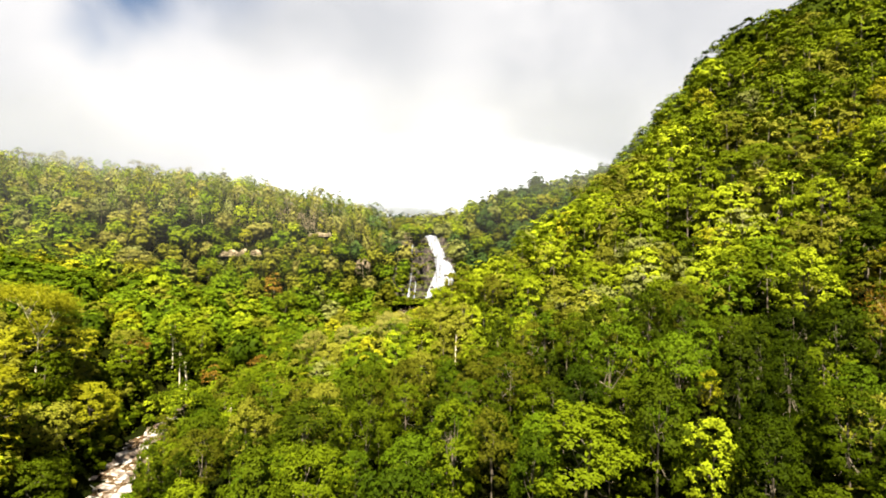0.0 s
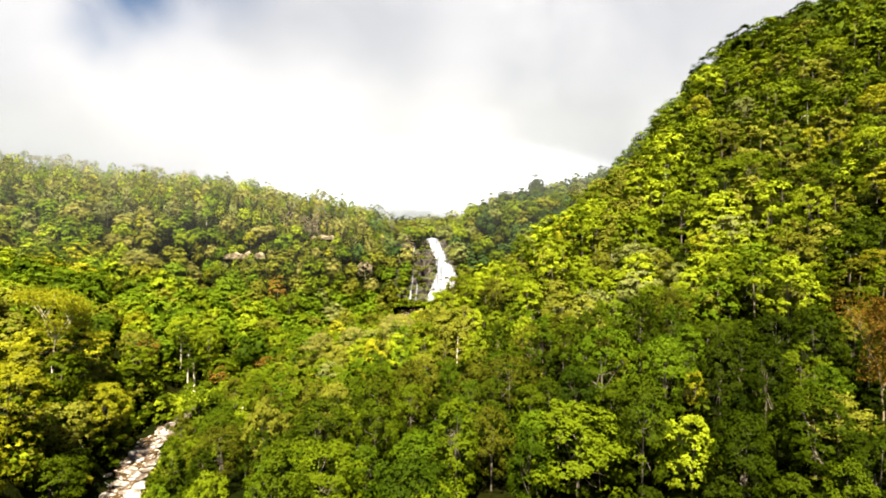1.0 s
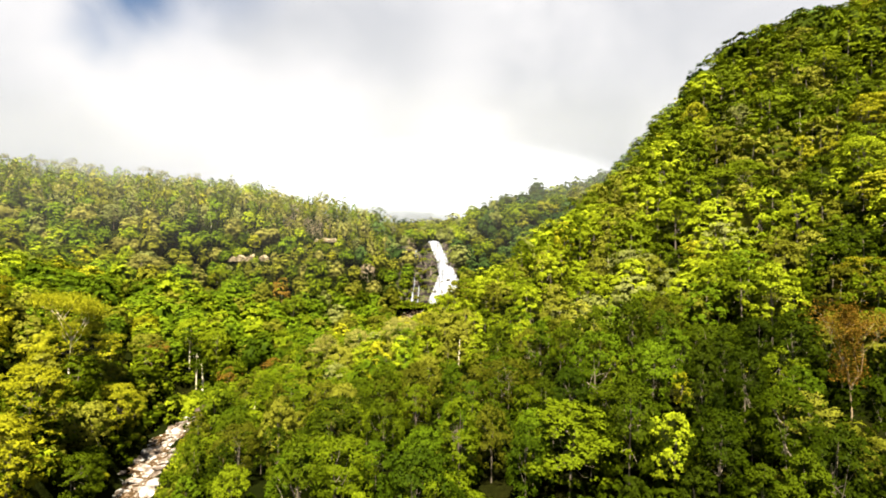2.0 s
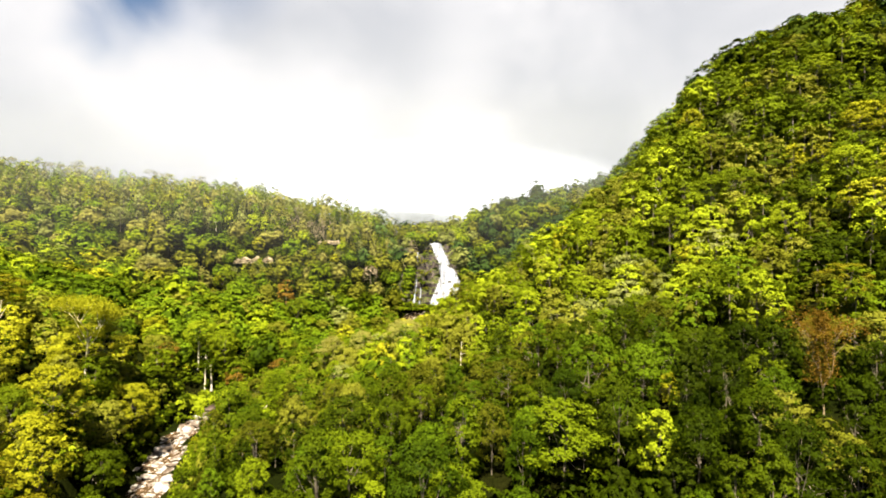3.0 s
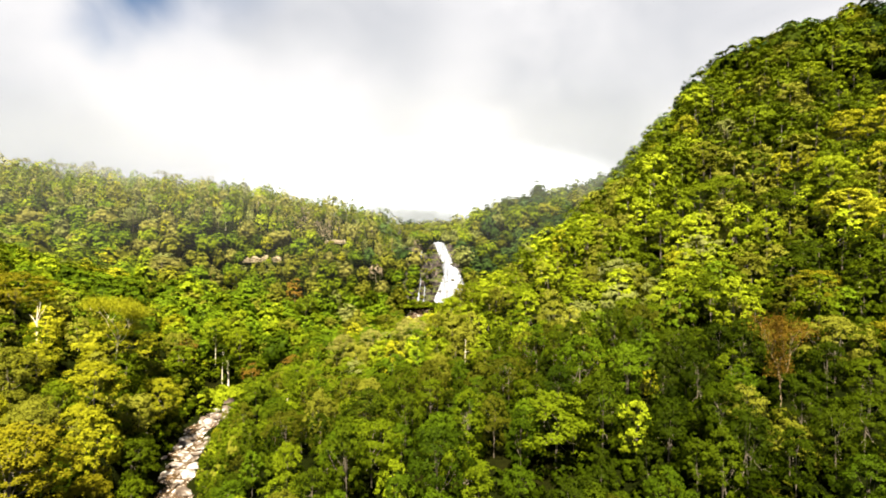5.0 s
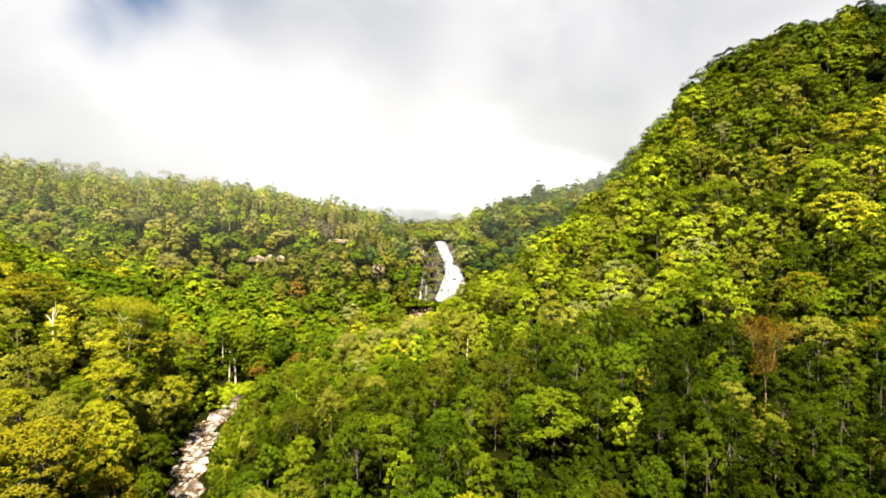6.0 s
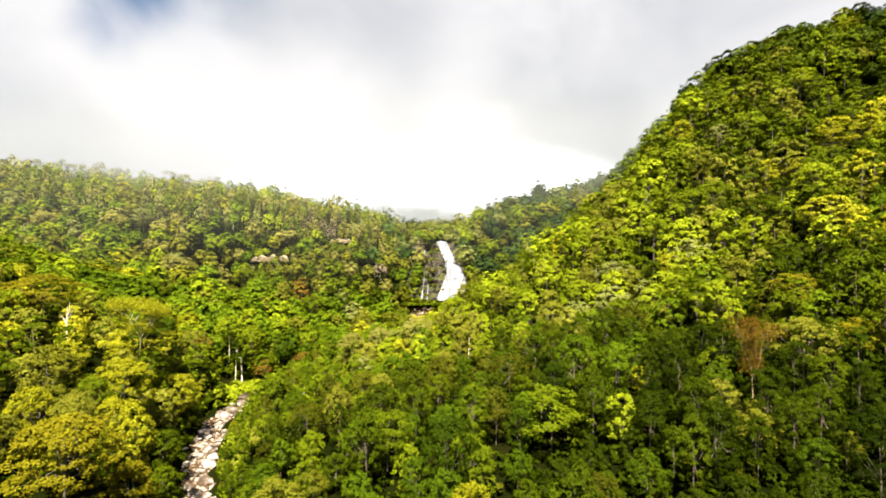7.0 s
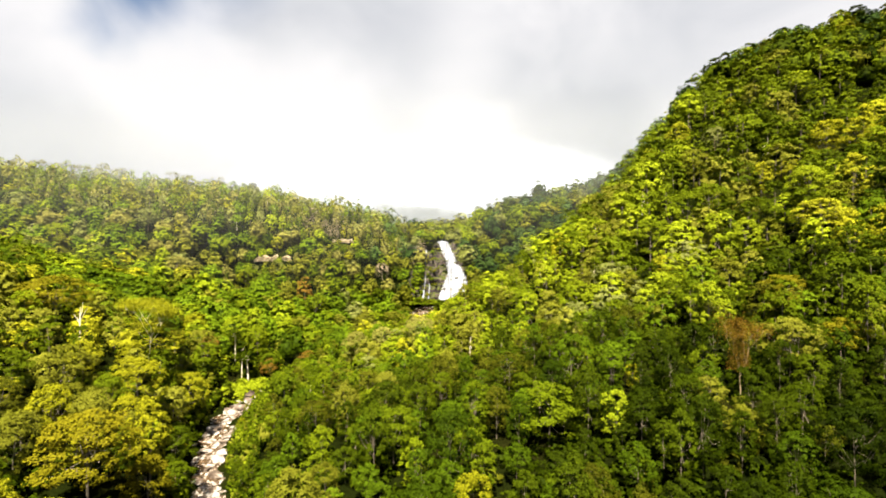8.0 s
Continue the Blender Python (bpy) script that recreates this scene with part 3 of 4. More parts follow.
def scatter():
    """Places of all trees: x, y, scale, kind, tint, shape, turn, distance from the valley's mouth."""
    out, cells = [], {}
    n = 60000
    ys = -75 + np.sqrt(rng.uniform(80.0 ** 2, 900.0 ** 2, n))
    xs = rng.uniform(-1, 1, n) * (1.0 * (ys + 75) + 25)
    ys2 = -75 + np.sqrt(rng.uniform(80.0 ** 2, 285.0 ** 2, 16000))
    xs, ys = np.concatenate([xs, rng.uniform(-1, 1, 16000) * (ys2 + 100)]), np.concatenate([ys, ys2])
    sizes = tree_size(xs, ys)
    for x, y, size in zip(xs.tolist(), ys.tolist(), sizes.tolist()):
        if x < -700 or x > 430:
            continue
        gap = (5.7 - 0.35 * (y < 140) + 0.4 * (y <= 300 and beyond(x, y) < -10)) * size * (0.76 if on_ridge(x, y) else 1.0)
        cx, cy = int(x // 12), int(y // 12)
        close = False
        for a in (-1, 0, 1):
            for b in (-1, 0, 1):
                for px, py in cells.get((cx + a, cy + b), ()):
                    if (px - x) ** 2 + (py - y) ** 2 < gap * gap:
                        close = True
        if close or clear_of_trees(x, y):
            continue
        cells.setdefault((cx, cy), []).append((x, y))
        d = math.hypot(x, y + 10)
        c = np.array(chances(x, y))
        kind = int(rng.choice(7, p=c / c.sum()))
        if x < -60 and y > 490 and kind in (0, 1, 4) and rng.uniform() < 0.20 + 0.12 * (x > -330 and y < 610):
            kind = 7
        if (x + 166) ** 2 / 30 ** 2 + (y - 562) ** 2 / 22 ** 2 < 1 and rng.uniform() < 0.7:
            kind = 8
        saddle = -48 < x < 45 and y > 562
        if -100 < x < -22 and y > 480 and not saddle and rng.uniform() < 0.75:                          # dull, half bare growth beside the rock face
            kind = int(rng.choice((1, 4, 8, 7, 10), p=(0.25, 0.38, 0.08, 0.10, 0.19)))
        if x > -10 and y > 400 and not saddle and kind in (0, 1, 2, 4) and rng.uniform() < 0.42:
            kind = 10
        if x < -20 and y > 230 and kind in (0, 2, 4) and rng.uniform() < (0.55 if y < 490 else 0.28):
            kind = 9
        if x > -60 and y < 230 and kind == 0 and rng.uniform() < 0.3:
            kind = 9
        s = size * float(np.clip(rng.lognormal(-0.02, 0.26 - 0.08 * (y > 140)), 0.6, 1.6))
        s *= 1.26 if y > 530 and x > 0 else 1.16 if y > 290 or x > 60 and y > 140 else 1.0
        if beyond(x, y) < -10 and y < 300:                                             # the pale trees of the far bank stand above the rest
            s = min(s, 0.98 * size)
        if 0 < beyond(x, y) < 26 and 140 < y < 285:                                    # low growth beside the bed
            s = min(s, 0.6)
        if abs(x + 0.62 * y) < 11 and 35 < y < 165:                                    # a hollow of lower trees that runs down to the stream
            s = min(s, 0.8 * size)
        if -106 < x < -70 and 185 < y < 272:                                            # lower growth on the flank above the bed
            s = min(s, 0.74 * size)
        if -32 < x < -7 and 205 < y < 330:                                              # young trees on the crest below the fall
            s = min(s, 0.8 * size)
        shape = int(rng.choice(3, p=(0.5, 0.28, 0.22)))
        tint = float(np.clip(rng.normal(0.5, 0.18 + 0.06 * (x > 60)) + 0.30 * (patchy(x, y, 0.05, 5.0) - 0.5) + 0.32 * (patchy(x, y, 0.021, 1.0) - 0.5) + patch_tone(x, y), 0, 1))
        out.append((x, y, s, kind, tint, shape, rng.uniform(0, 6.28), d))
    return out


PLACES = scatter()
PLACES.sort(key=lambda p: p[7])


def behind_ridge(x, y, top):
    """Whether the hills hide a tree's top from the open middle of the valley."""
    k = np.linspace(0.1, 0.985, 60)
    gx, gy = x * k, -30 + (y + 30) * k
    line = 118 + (ground(x, y) + top - 118) * k
    return bool((ground(gx, gy) > line - 3).any())


HIDDEN = [p for p in PLACES if p[7] > 190 and behind_ridge(p[0], p[1], 18 * p[2] + 6)]
gone = set(id(p) for p in HIDDEN)
PLACES = [p for p in PLACES if id(p) not in gone]


def part(name, data, parent, label=""):
    ob = new(name, data)
    ob.parent = parent
    if label:
        tagged(ob, label)
    return ob


def leaf_mesh(name, Q, normals, mat, tint):
    n = len(Q)
    return mesh_arrays(name, Q.reshape(-1, 3), np.arange(n * 3).reshape(n, 3), [mat], tint=np.full(n * 3, tint), normals=normals.reshape(-1, 3))


WORDS = {
    "green": "leafy mid-green broadleaf tree on the forested slope",
    "deep": "dense dark green broadleaf tree on the forested slope",
    "lime": "bright lime-green broadleaf tree standing out in the forest",
    "gold": "yellow-gold leaved tree standing out in the forest",
    "amber": "wide amber-brown leaved tree on the far bank",
    "yellow": "yellow-green leaved tree standing out in the forest",
    "olive": "dull olive-green broadleaf tree on the forested slope",
    "pale": "pale silvery green tree on the forested slope",
    "rust": "rust-brown half bare tree among green ones",
    "dry": "pale dusty green tree on the hill",
    "fresh": "fresh bright green broadleaf tree in the valley",
    "cool": "cool dark green broadleaf tree beside the waterfall",
    "twig": "bare brownish tree on the hill",
}
MADE = {}


def lone_tree(x, y, scale, kind, tint, shape, turn, pick=0, group="forest trees", deep=0.3, grade=0, tall=0.0):
    """A tree as a thing of its own: trunk with limbs, and crown."""
    tall = tall or scale
    key = (kind, shape, pick, round(tint * 4), grade)
    m = pose(x, y, float(ground(x, y)) - deep, 0, 0, math.degrees(turn))
    if key not in MADE:
        pr = PROTOS[(grade, SHAPES[shape])][pick]
        n = len(pr.leaves)
        e = new("tree")
        n = n if kind != "rust" else int(n * 0.55)
        part("crown", leaf_mesh("crown", pr.leaves[:n], pr.normals[:n], LEAVES[kind], round(tint * 4) / 4 * 0.9), e)
        pale = kind == "pale"
        part("trunk", mesh_arrays("trunk", pr.wood[0], pr.wood[1], [BARK_TAN if pale else BARK], smooth_shade=True), e)
        tagged(e, WORDS[kind], "tree", group)
        e.matrix_basis = m @ Matrix.Diagonal((scale, scale, tall, 1))
        MADE[key] = e
        return e
    e = copy_thing(MADE[key], m)
    e.scale = (scale, scale, tall)
    return e


# trees that stand out: x, y, scale, kind, shape
SPECIAL = [
    (-103, 75, 3.5, "amber", 0), (-95, 89, 2.2, "amber", 0), (-134, 146, 3.1, "gold", 0), (-141, 200, 3.3, "yellow", 0), (-100, 98, 2.3, "gold", 1), (-151, 130, 2.6, "olive", 0),
    (-164, 205, 3.8, "yellow", 2), (-213, 203, 4.2, "amber", 2), (-166, 159, 1.9, "yellow", 0), (-158, 181, 1.9, "gold", 0),
    (-140, 291, 2.7, "lime", 0), (-157, 294, 2.8, "lime", 0), (-162, 256, 2.0, "olive", 2),
    (-22, 223, 2.2, "dry", 2), (-59, 229, 2.0, "dry", 0), (-44, 235, 1.7, "dry", 2), (-1, 233, 2.2, "lime", 0), (-88, 430, 3.2, "olive", 2), (-63, 452, 3.3, "olive", 0), (13, 246, 1.6, "lime", 0), (4, 244, 1.9, "olive", 1), (10, 247, 1.9, "green", 0), (-3, 240, 1.6, "lime", 1), (-10, 236, 1.4, "olive", 0), (21, 215, 1.7, "olive", 1), (40, 254, 1.9, "green", 1),
    (86, 119, 2.2, "lime", 1), (92, 86, 1.8, "olive", 2), (109, 88, 1.35, "amber", 2), (50, 94, 0.8, "gold", 1), (37, 69, 1.3, "lime", 1), (63, 74, 1.1, "olive", 2), (62, 58, 1.1, "olive", 2),
    (21, 74, 2.3, "green", 0), (-20, 73, 1.6, "green", 2), (0, 63, 1.4, "green", 2),
]
SPECIAL_HILL = [
    (73, 184, 1.8, "pale", 2), (97, 181, 1.3, "gold", 2), (62, 192, 1.6, "olive", 0), (57, 187, 1.5, "lime", 2), (117, 127, 1.6, "amber", 2), (109, 142, 1.2, "lime", 0),
    (161, 168, 3.1, "yellow", 0), (180, 204, 3.6, "lime", 0), (171, 228, 2.0, "gold", 1), (234, 264, 3.2, "gold", 0), (259, 267, 2.6, "gold", 0), (206, 323, 2.4, "yellow", 1),
    (172, 333, 2.8, "yellow", 0), (182, 299, 2.2, "pale", 0), (199, 199, 2.4, "yellow", 1), (194, 239, 1.6, "gold", 0), (135, 214, 2.8, "green", 2), (123, 214, 2.9, "green", 0),
    # the deep ones paint the shade of dark hollows as leaf colour
    (129, 171, 2.1, "lime", 0), (98, 201, 2.6, "green", 0), (93, 160, 1.4, "lime", 2), (151, 139, 2.3, "deep", 0), (127, 120, 1.6, "deep", 0), (145, 188, 2.6, "deep", 0),
    (263, 335, 3.4, "lime", 0), (81, 319, 1.9, "lime", 0), (-100, 275, 1.5, "rust", 0), (-125, 273, 1.4, "rust", 2), (-182, 547, 1.7, "lime", 1), (-432, 481, 3.6, "lime", 0), (-363, 533, 3.4, "pale", 0), (-207, 529, 1.9, "yellow", 0),
    (-452, 500, 3.6, "dry", 0), (-293, 468, 3.5, "dry", 2), (-141, 448, 3.4, "green", 0), (-226, 491, 3.4, "green", 0), (-173, 371, 2.2, "lime", 0),
]
for k, (x, y, s, kind, shape) in enumerate(SPECIAL + SPECIAL_HILL):
    tall = min(s, 1.34 * float(tree_size(x, y)))
    lone_tree(x, y, s, kind, 1.0 if k >= len(SPECIAL) else 0.85 if kind in ("yellow", "pale", "gold") else 0.65, shape, k * 1.7, k % 3, "trees that stand out by their colour", grade=5 if s > 2.6 else 4 if s > 1.4 else 0, tall=tall)
TAKEN = [(x, y, (2.2 if s < 2.5 else 2.7) * s) for x, y, s, _, _ in SPECIAL + SPECIAL_HILL] + [(72, 76, 4), (71, 68, 3), (-158, 196, 2), (-95, 262, 5), (-90, 248, 4)]
TAKEN += [(x - 3.6 * s * x / math.hypot(x, y + 30), y - 3.6 * s * (y + 30) / math.hypot(x, y + 30), 1.3 * s) for x, y, s, _, _ in SPECIAL + SPECIAL_HILL]   # and open before them
TAKEN = np.array(TAKEN)


def free(p):
    return (np.hypot(TAKEN[:, 0] - p[0], TAKEN[:, 1] - p[1]) > TAKEN[:, 2] + 1.0 * p[2]).all()


PLACES = [p for p in PLACES if free(p)]
near = [p for p in PLACES if p[1] > 26 and abs(p[0]) < 0.95 * (p[1] + 58)][:230]
chosen = set(id(p) for p in near)
for k, (x, y, s, kind, tint, shape, turn, d) in enumerate(near):
    slim = 0.80 if x > -20 else 0.92                         # young trees crowd upwards on the slope
    lone_tree(x, y, s * slim, KINDS[kind], tint, shape, turn, k % 3, "trees of the near slope", grade=4 if s > 1.35 else 0, tall=s * (0.80 + 0.38 * ((k * 7) % 11) / 10))
REST = [p for p in PLACES if id(p) not in chosen]


def forest(name, places, grade, label):
    """All trees of a stretch of hillside in one mesh: leaves by kind, and the wood."""
    V, I, T, NR = [], [], [], []
    for k, (x, y, s, kind, tint, shape, turn, d) in enumerate(places):
        pr = PROTOS[(grade, SHAPES[shape])][k % 3]
        c, sn = math.cos(turn), math.sin(turn)
        rot = np.array([[c, sn, 0], [-sn, c, 0], [0, 0, 1.0]])
        low = 1.0 - (0.04 if x > 90 else 0.13) * float(smooth(170, 300, y))            # wide, low crowns up the hills
        slim = 0.66 if on_ridge(x, y) else 1.0
        size = np.array([s * slim, s * slim, s * low * (0.9 + 0.22 * ((k * 7) % 10) / 10)])
        at = np.array([x, y, float(ground(x, y)) - 0.3])
        n = int(len(pr.leaves) * {6: 0.6, 8: 0.4}.get(kind, 1.0) * (1.0 if slim == 1.0 else 0.6))
        V.append((pr.leaves[:n].reshape(-1, 3) @ rot) * size + at)
        NR.append(pr.normals[:n].reshape(-1, 3) @ rot)
        I.append(np.full(n, kind))
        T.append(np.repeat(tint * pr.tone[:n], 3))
        w, f = pr.wood
        w = (w @ rot) * size + at
        tri = np.concatenate([f[:, [0, 1, 2]], f[:, [0, 2, 3]]])
        V.append(w[tri].reshape(-1, 3))
        e1, e2 = w[tri[:, 1]] - w[tri[:, 0]], w[tri[:, 2]] - w[tri[:, 0]]
        fn = np.cross(e1, e2)
        fn /= np.linalg.norm(fn, axis=1)[:, None] + 1e-9
        NR.append(np.repeat(fn, 3, 0))
        I.append(np.full(len(tri), len(KINDS) if k % 40 else len(KINDS) + 1))
        T.append(np.zeros(3 * len(tri)))
    V = np.concatenate(V)
    mats = [LEAVES[k] for k in KINDS] + [BARK, BARK_PALE]
    ob = new(name, mesh_arrays(name, V, np.arange(len(V)).reshape(-1, 3), mats, np.concatenate(I), np.concatenate(T), normals=np.concatenate(NR)))
    return tagged(ob, label, "forest", kind="stuff")


def aside(p):
    """Trees beyond the reach of the view, to close the place."""
    return abs(p[0]) > 0.93 * (p[1] + 62) + 10


EDGE = [p for p in REST if aside(p)]
REST = [p for p in REST if not aside(p)]
forest("forest", [p for p in REST if p[7] < 190 and p[0] > -75], 1, "dense mixed green broadleaf forest on the lower slopes")
forest("forest", [p for p in REST if p[7] < 215 and p[0] <= -75], 4, "wide yellow and green trees crowding the stream's bank")
forest("forest", [p for p in REST if 190 <= p[7] < 300 and (p[0] > -75 or p[7] >= 215)], 1, "green and yellow forest on the steep hillside and banks")
forest("forest", [p for p in REST if 300 <= p[7] < 470 and p[0] > 90], 1, "bright green forest high on the steep hillside")
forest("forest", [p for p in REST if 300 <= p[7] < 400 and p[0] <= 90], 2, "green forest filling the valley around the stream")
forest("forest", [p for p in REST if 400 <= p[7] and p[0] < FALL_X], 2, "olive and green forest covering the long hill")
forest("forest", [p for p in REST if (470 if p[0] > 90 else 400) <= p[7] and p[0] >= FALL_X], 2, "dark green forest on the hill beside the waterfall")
forest("forest", EDGE, 3, "green forest at the sides of the valley")


def hinterland(step, inside, outside):
    """Trees below and behind the camera's way, between two half-widths."""
    r = np.random.default_rng(77)
    out = []
    for gy in np.arange(-190, 14, step):
        for gx in np.arange(-260, 261, step):
            x, y = gx + r.uniform(-0.3, 0.3) * step, gy + r.uniform(-0.3, 0.3) * step
            wide = max(abs(x), abs(y + 25) - 15)
            if not inside <= wide < outside or abs(x) < (y + 75) + 25 and y > 6 or bed(np.array([x]), np.array([y]))[0][0] < 11:
                continue
            out.append((x, y, r.uniform(0.13, 0.17) * step, int(r.choice(7, p=(0.50, 0.15, 0.14, 0.05, 0.16, 0, 0))), r.uniform(0.1, 0.7), int(r.choice(3)), r.uniform(0, 6.28), 0))
    return out


forest("forest", hinterland(8.5, 0, 48), 2, "green forest of the lower valley")
forest("forest", hinterland(11.0, 48, 105), 3, "green forest of the lower valley")
forest("forest", hinterland(15.0, 105, 400), 3, "green forest of the lower valley")
forest("forest", HIDDEN[::4], 3, "green forest on the far sides of the hills")


def undergrowth():
    """Low bushes and saplings between the trunks."""
    r = np.random.default_rng(21)
    out = []
    while len(out) < 2740:
        y = r.uniform(20, 330)
        x = r.uniform(-0.95, 0.95) * (y + 70)
        if len(out) < 750:                                  # thick along the banks
            y = r.uniform(130, 310)
            x = float(np.interp(y, BEDA[:, 1], BEDA[:, 0])) + r.choice((-1, 1)) * (11 + r.uniform(0, 1) ** 1.5 * 30)
        elif len(out) < 950:                                # on the steep far bank and round the glade
            y = r.uniform(185, 292)
            x = float(np.interp(y, BEDA[:, 1], BEDA[:, 0])) - 8.5 - r.uniform(0, 1) ** 1.7 * 26
            y = y if len(out) % 2 else r.uniform(205, 250)
        elif len(out) < 1200:                               # round the rock ledges
            cx, cy, wide, _ = LEDGES[len(out) % 2]
            x, y = cx + r.uniform(-0.9, 0.9) * wide, cy - r.uniform(5, 30)
        elif len(out) < 1270:                               # at the foot of the fall
            x, y = r.uniform(-52, 4), r.uniform(458, 492)
        elif len(out) >= 2620:                              # round the trees that stand alone
            x, y = r.uniform(12, 66), r.uniform(46, 98)
        elif len(out) >= 2180:                              # more on the near slope and its crest
            y = r.uniform(25, 190)
            x = r.uniform(-0.5, 0.95) * (y + 60)
        elif len(out) >= 1960:                              # under the wide trees of the far bank
            y = r.uniform(60, 240)
            x = float(np.interp(y, BEDA[:, 1], BEDA[:, 0])) - 11 - r.uniform(0, 1) * 60
        elif len(out) >= 1510:                              # in the gaps of the near slope
            y = r.uniform(18, 130)
            x = r.uniform(-0.6, 0.95) * (y + 60)
        if bed(np.array([x]), np.array([y]))[0][0] < 8.5 or math.hypot((x - GLADE[0]) / 17, (y - GLADE[1] + 3) / 19) < 1:
            continue
        # from 1270 on, deep leaves and lowered tint paint the gaps' shade
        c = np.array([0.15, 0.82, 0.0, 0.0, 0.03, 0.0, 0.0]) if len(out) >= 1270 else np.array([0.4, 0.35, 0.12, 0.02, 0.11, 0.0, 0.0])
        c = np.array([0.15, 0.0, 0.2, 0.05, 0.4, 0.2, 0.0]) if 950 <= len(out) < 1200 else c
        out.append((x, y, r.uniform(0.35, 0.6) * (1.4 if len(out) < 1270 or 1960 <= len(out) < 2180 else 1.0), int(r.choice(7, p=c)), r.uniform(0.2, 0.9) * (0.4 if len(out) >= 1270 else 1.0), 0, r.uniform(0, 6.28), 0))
    V, I, T, NR = [], [], [], []
    for k, (x, y, s, kind, tint, shape, turn, d) in enumerate(out):
        if 0 < beyond(x, y) < 18 and 140 < y < 285:
            s *= 0.6
        pr = PROTOS[(3, "dome")][k % 3]
        q = pr.leaves.reshape(-1, 3) * s + np.array([x, y, float(ground(x, y)) - 2.6 * s])
        V.append(q)
        NR.append(pr.normals.reshape(-1, 3))
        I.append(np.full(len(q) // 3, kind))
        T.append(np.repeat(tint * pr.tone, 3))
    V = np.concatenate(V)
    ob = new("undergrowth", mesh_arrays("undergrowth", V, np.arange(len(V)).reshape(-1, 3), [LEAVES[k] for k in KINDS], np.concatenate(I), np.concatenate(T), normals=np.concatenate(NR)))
    tagged(ob, "low green bushes and saplings between the trees", "bushes", kind="stuff")


undergrowth()


# ---------------------------------------------------------------- the waterfall
def rock_wave(x, z):
    """Ledges and cracks of the cliff, metres towards the valley."""
    def one(a, b):
        p = Vector((a * 0.055, b * 0.075, 3.0))
        q = Vector((a * 0.16, b * 0.24, 9.0))
        ledge = (b / 9.5 + 0.8 * noise.noise(p)) % 1.0
        return 4.5 + 5.0 * noise.noise(p) + 3.4 * noise.noise(q) + 1.6 * noise.noise(q * 2.7) - 4.2 * ledge
    return np.vectorize(one)(x, z).astype(float)


def cliff_at(x, k, water=False):
    """A point of the cliff: across, and from 0 at its foot to 1 at its lip; water rounds off the ledges."""
    y = FALL_FOOT + (FALL_TOP - FALL_FOOT) * k
    z = fall_profile(y)
    w = rock_wave(x, z)
    if water:
        near = [rock_wave(x + a, z + b) for a in (-4, 0, 4) for b in (-9, -6, -3, 0, 3, 6, 9)]
        w = np.max(near, 0) * 0.6 + np.mean(near, 0) * 0.4 - 0.4
    w = w * smooth(-0.09, 0.03, k) * smooth(1.10, 1.0, k) * np.where(x > FALL_X, smooth(36, 30, np.abs(x - FALL_X)), smooth(46, 38, np.abs(x - FALL_X))) + 0.3
    return np.stack([x, y - 0.66 * w, z + 0.75 * w], -1)


def build_cliff():
    xs, ks = np.linspace(-58, 24, 102), np.linspace(-0.10, 1.10, 116)
    X, K = np.meshgrid(xs, ks)
    V = cliff_at(X, K).reshape(-1, 3)
    ob = new("rock_face", mesh_arrays("rock_face", V, grid_faces(len(xs), len(ks)), [CLIFF]))
    tagged(ob, "steep wet dark brown rock face beneath the waterfall", "cliff", kind="structure")


build_cliff()


def shrub_on_rock(x, k, s, kind):
    """A bush rooted in a ledge of the cliff."""
    p = cliff_at(np.array([x]), np.array([k]))[0]
    C, Q, nr = crown_of(np.random.default_rng(int(k * 1000) + 700), 2.6, 0.0, 3.4, 9, 240, 0.6)
    e = new("shrub", leaf_mesh("shrub", Q, nr, LEAVES[kind], 0.5))
    s *= 1.45 if -46 < x < -15 and k > 0.05 else 1.0
    e.matrix_basis = pose(*p) @ Matrix.Diagonal((s, s, s * 0.8, 1))
    tagged(e, "small green bush rooted in a ledge of the rock face", "bush", "bushes on the rock face")


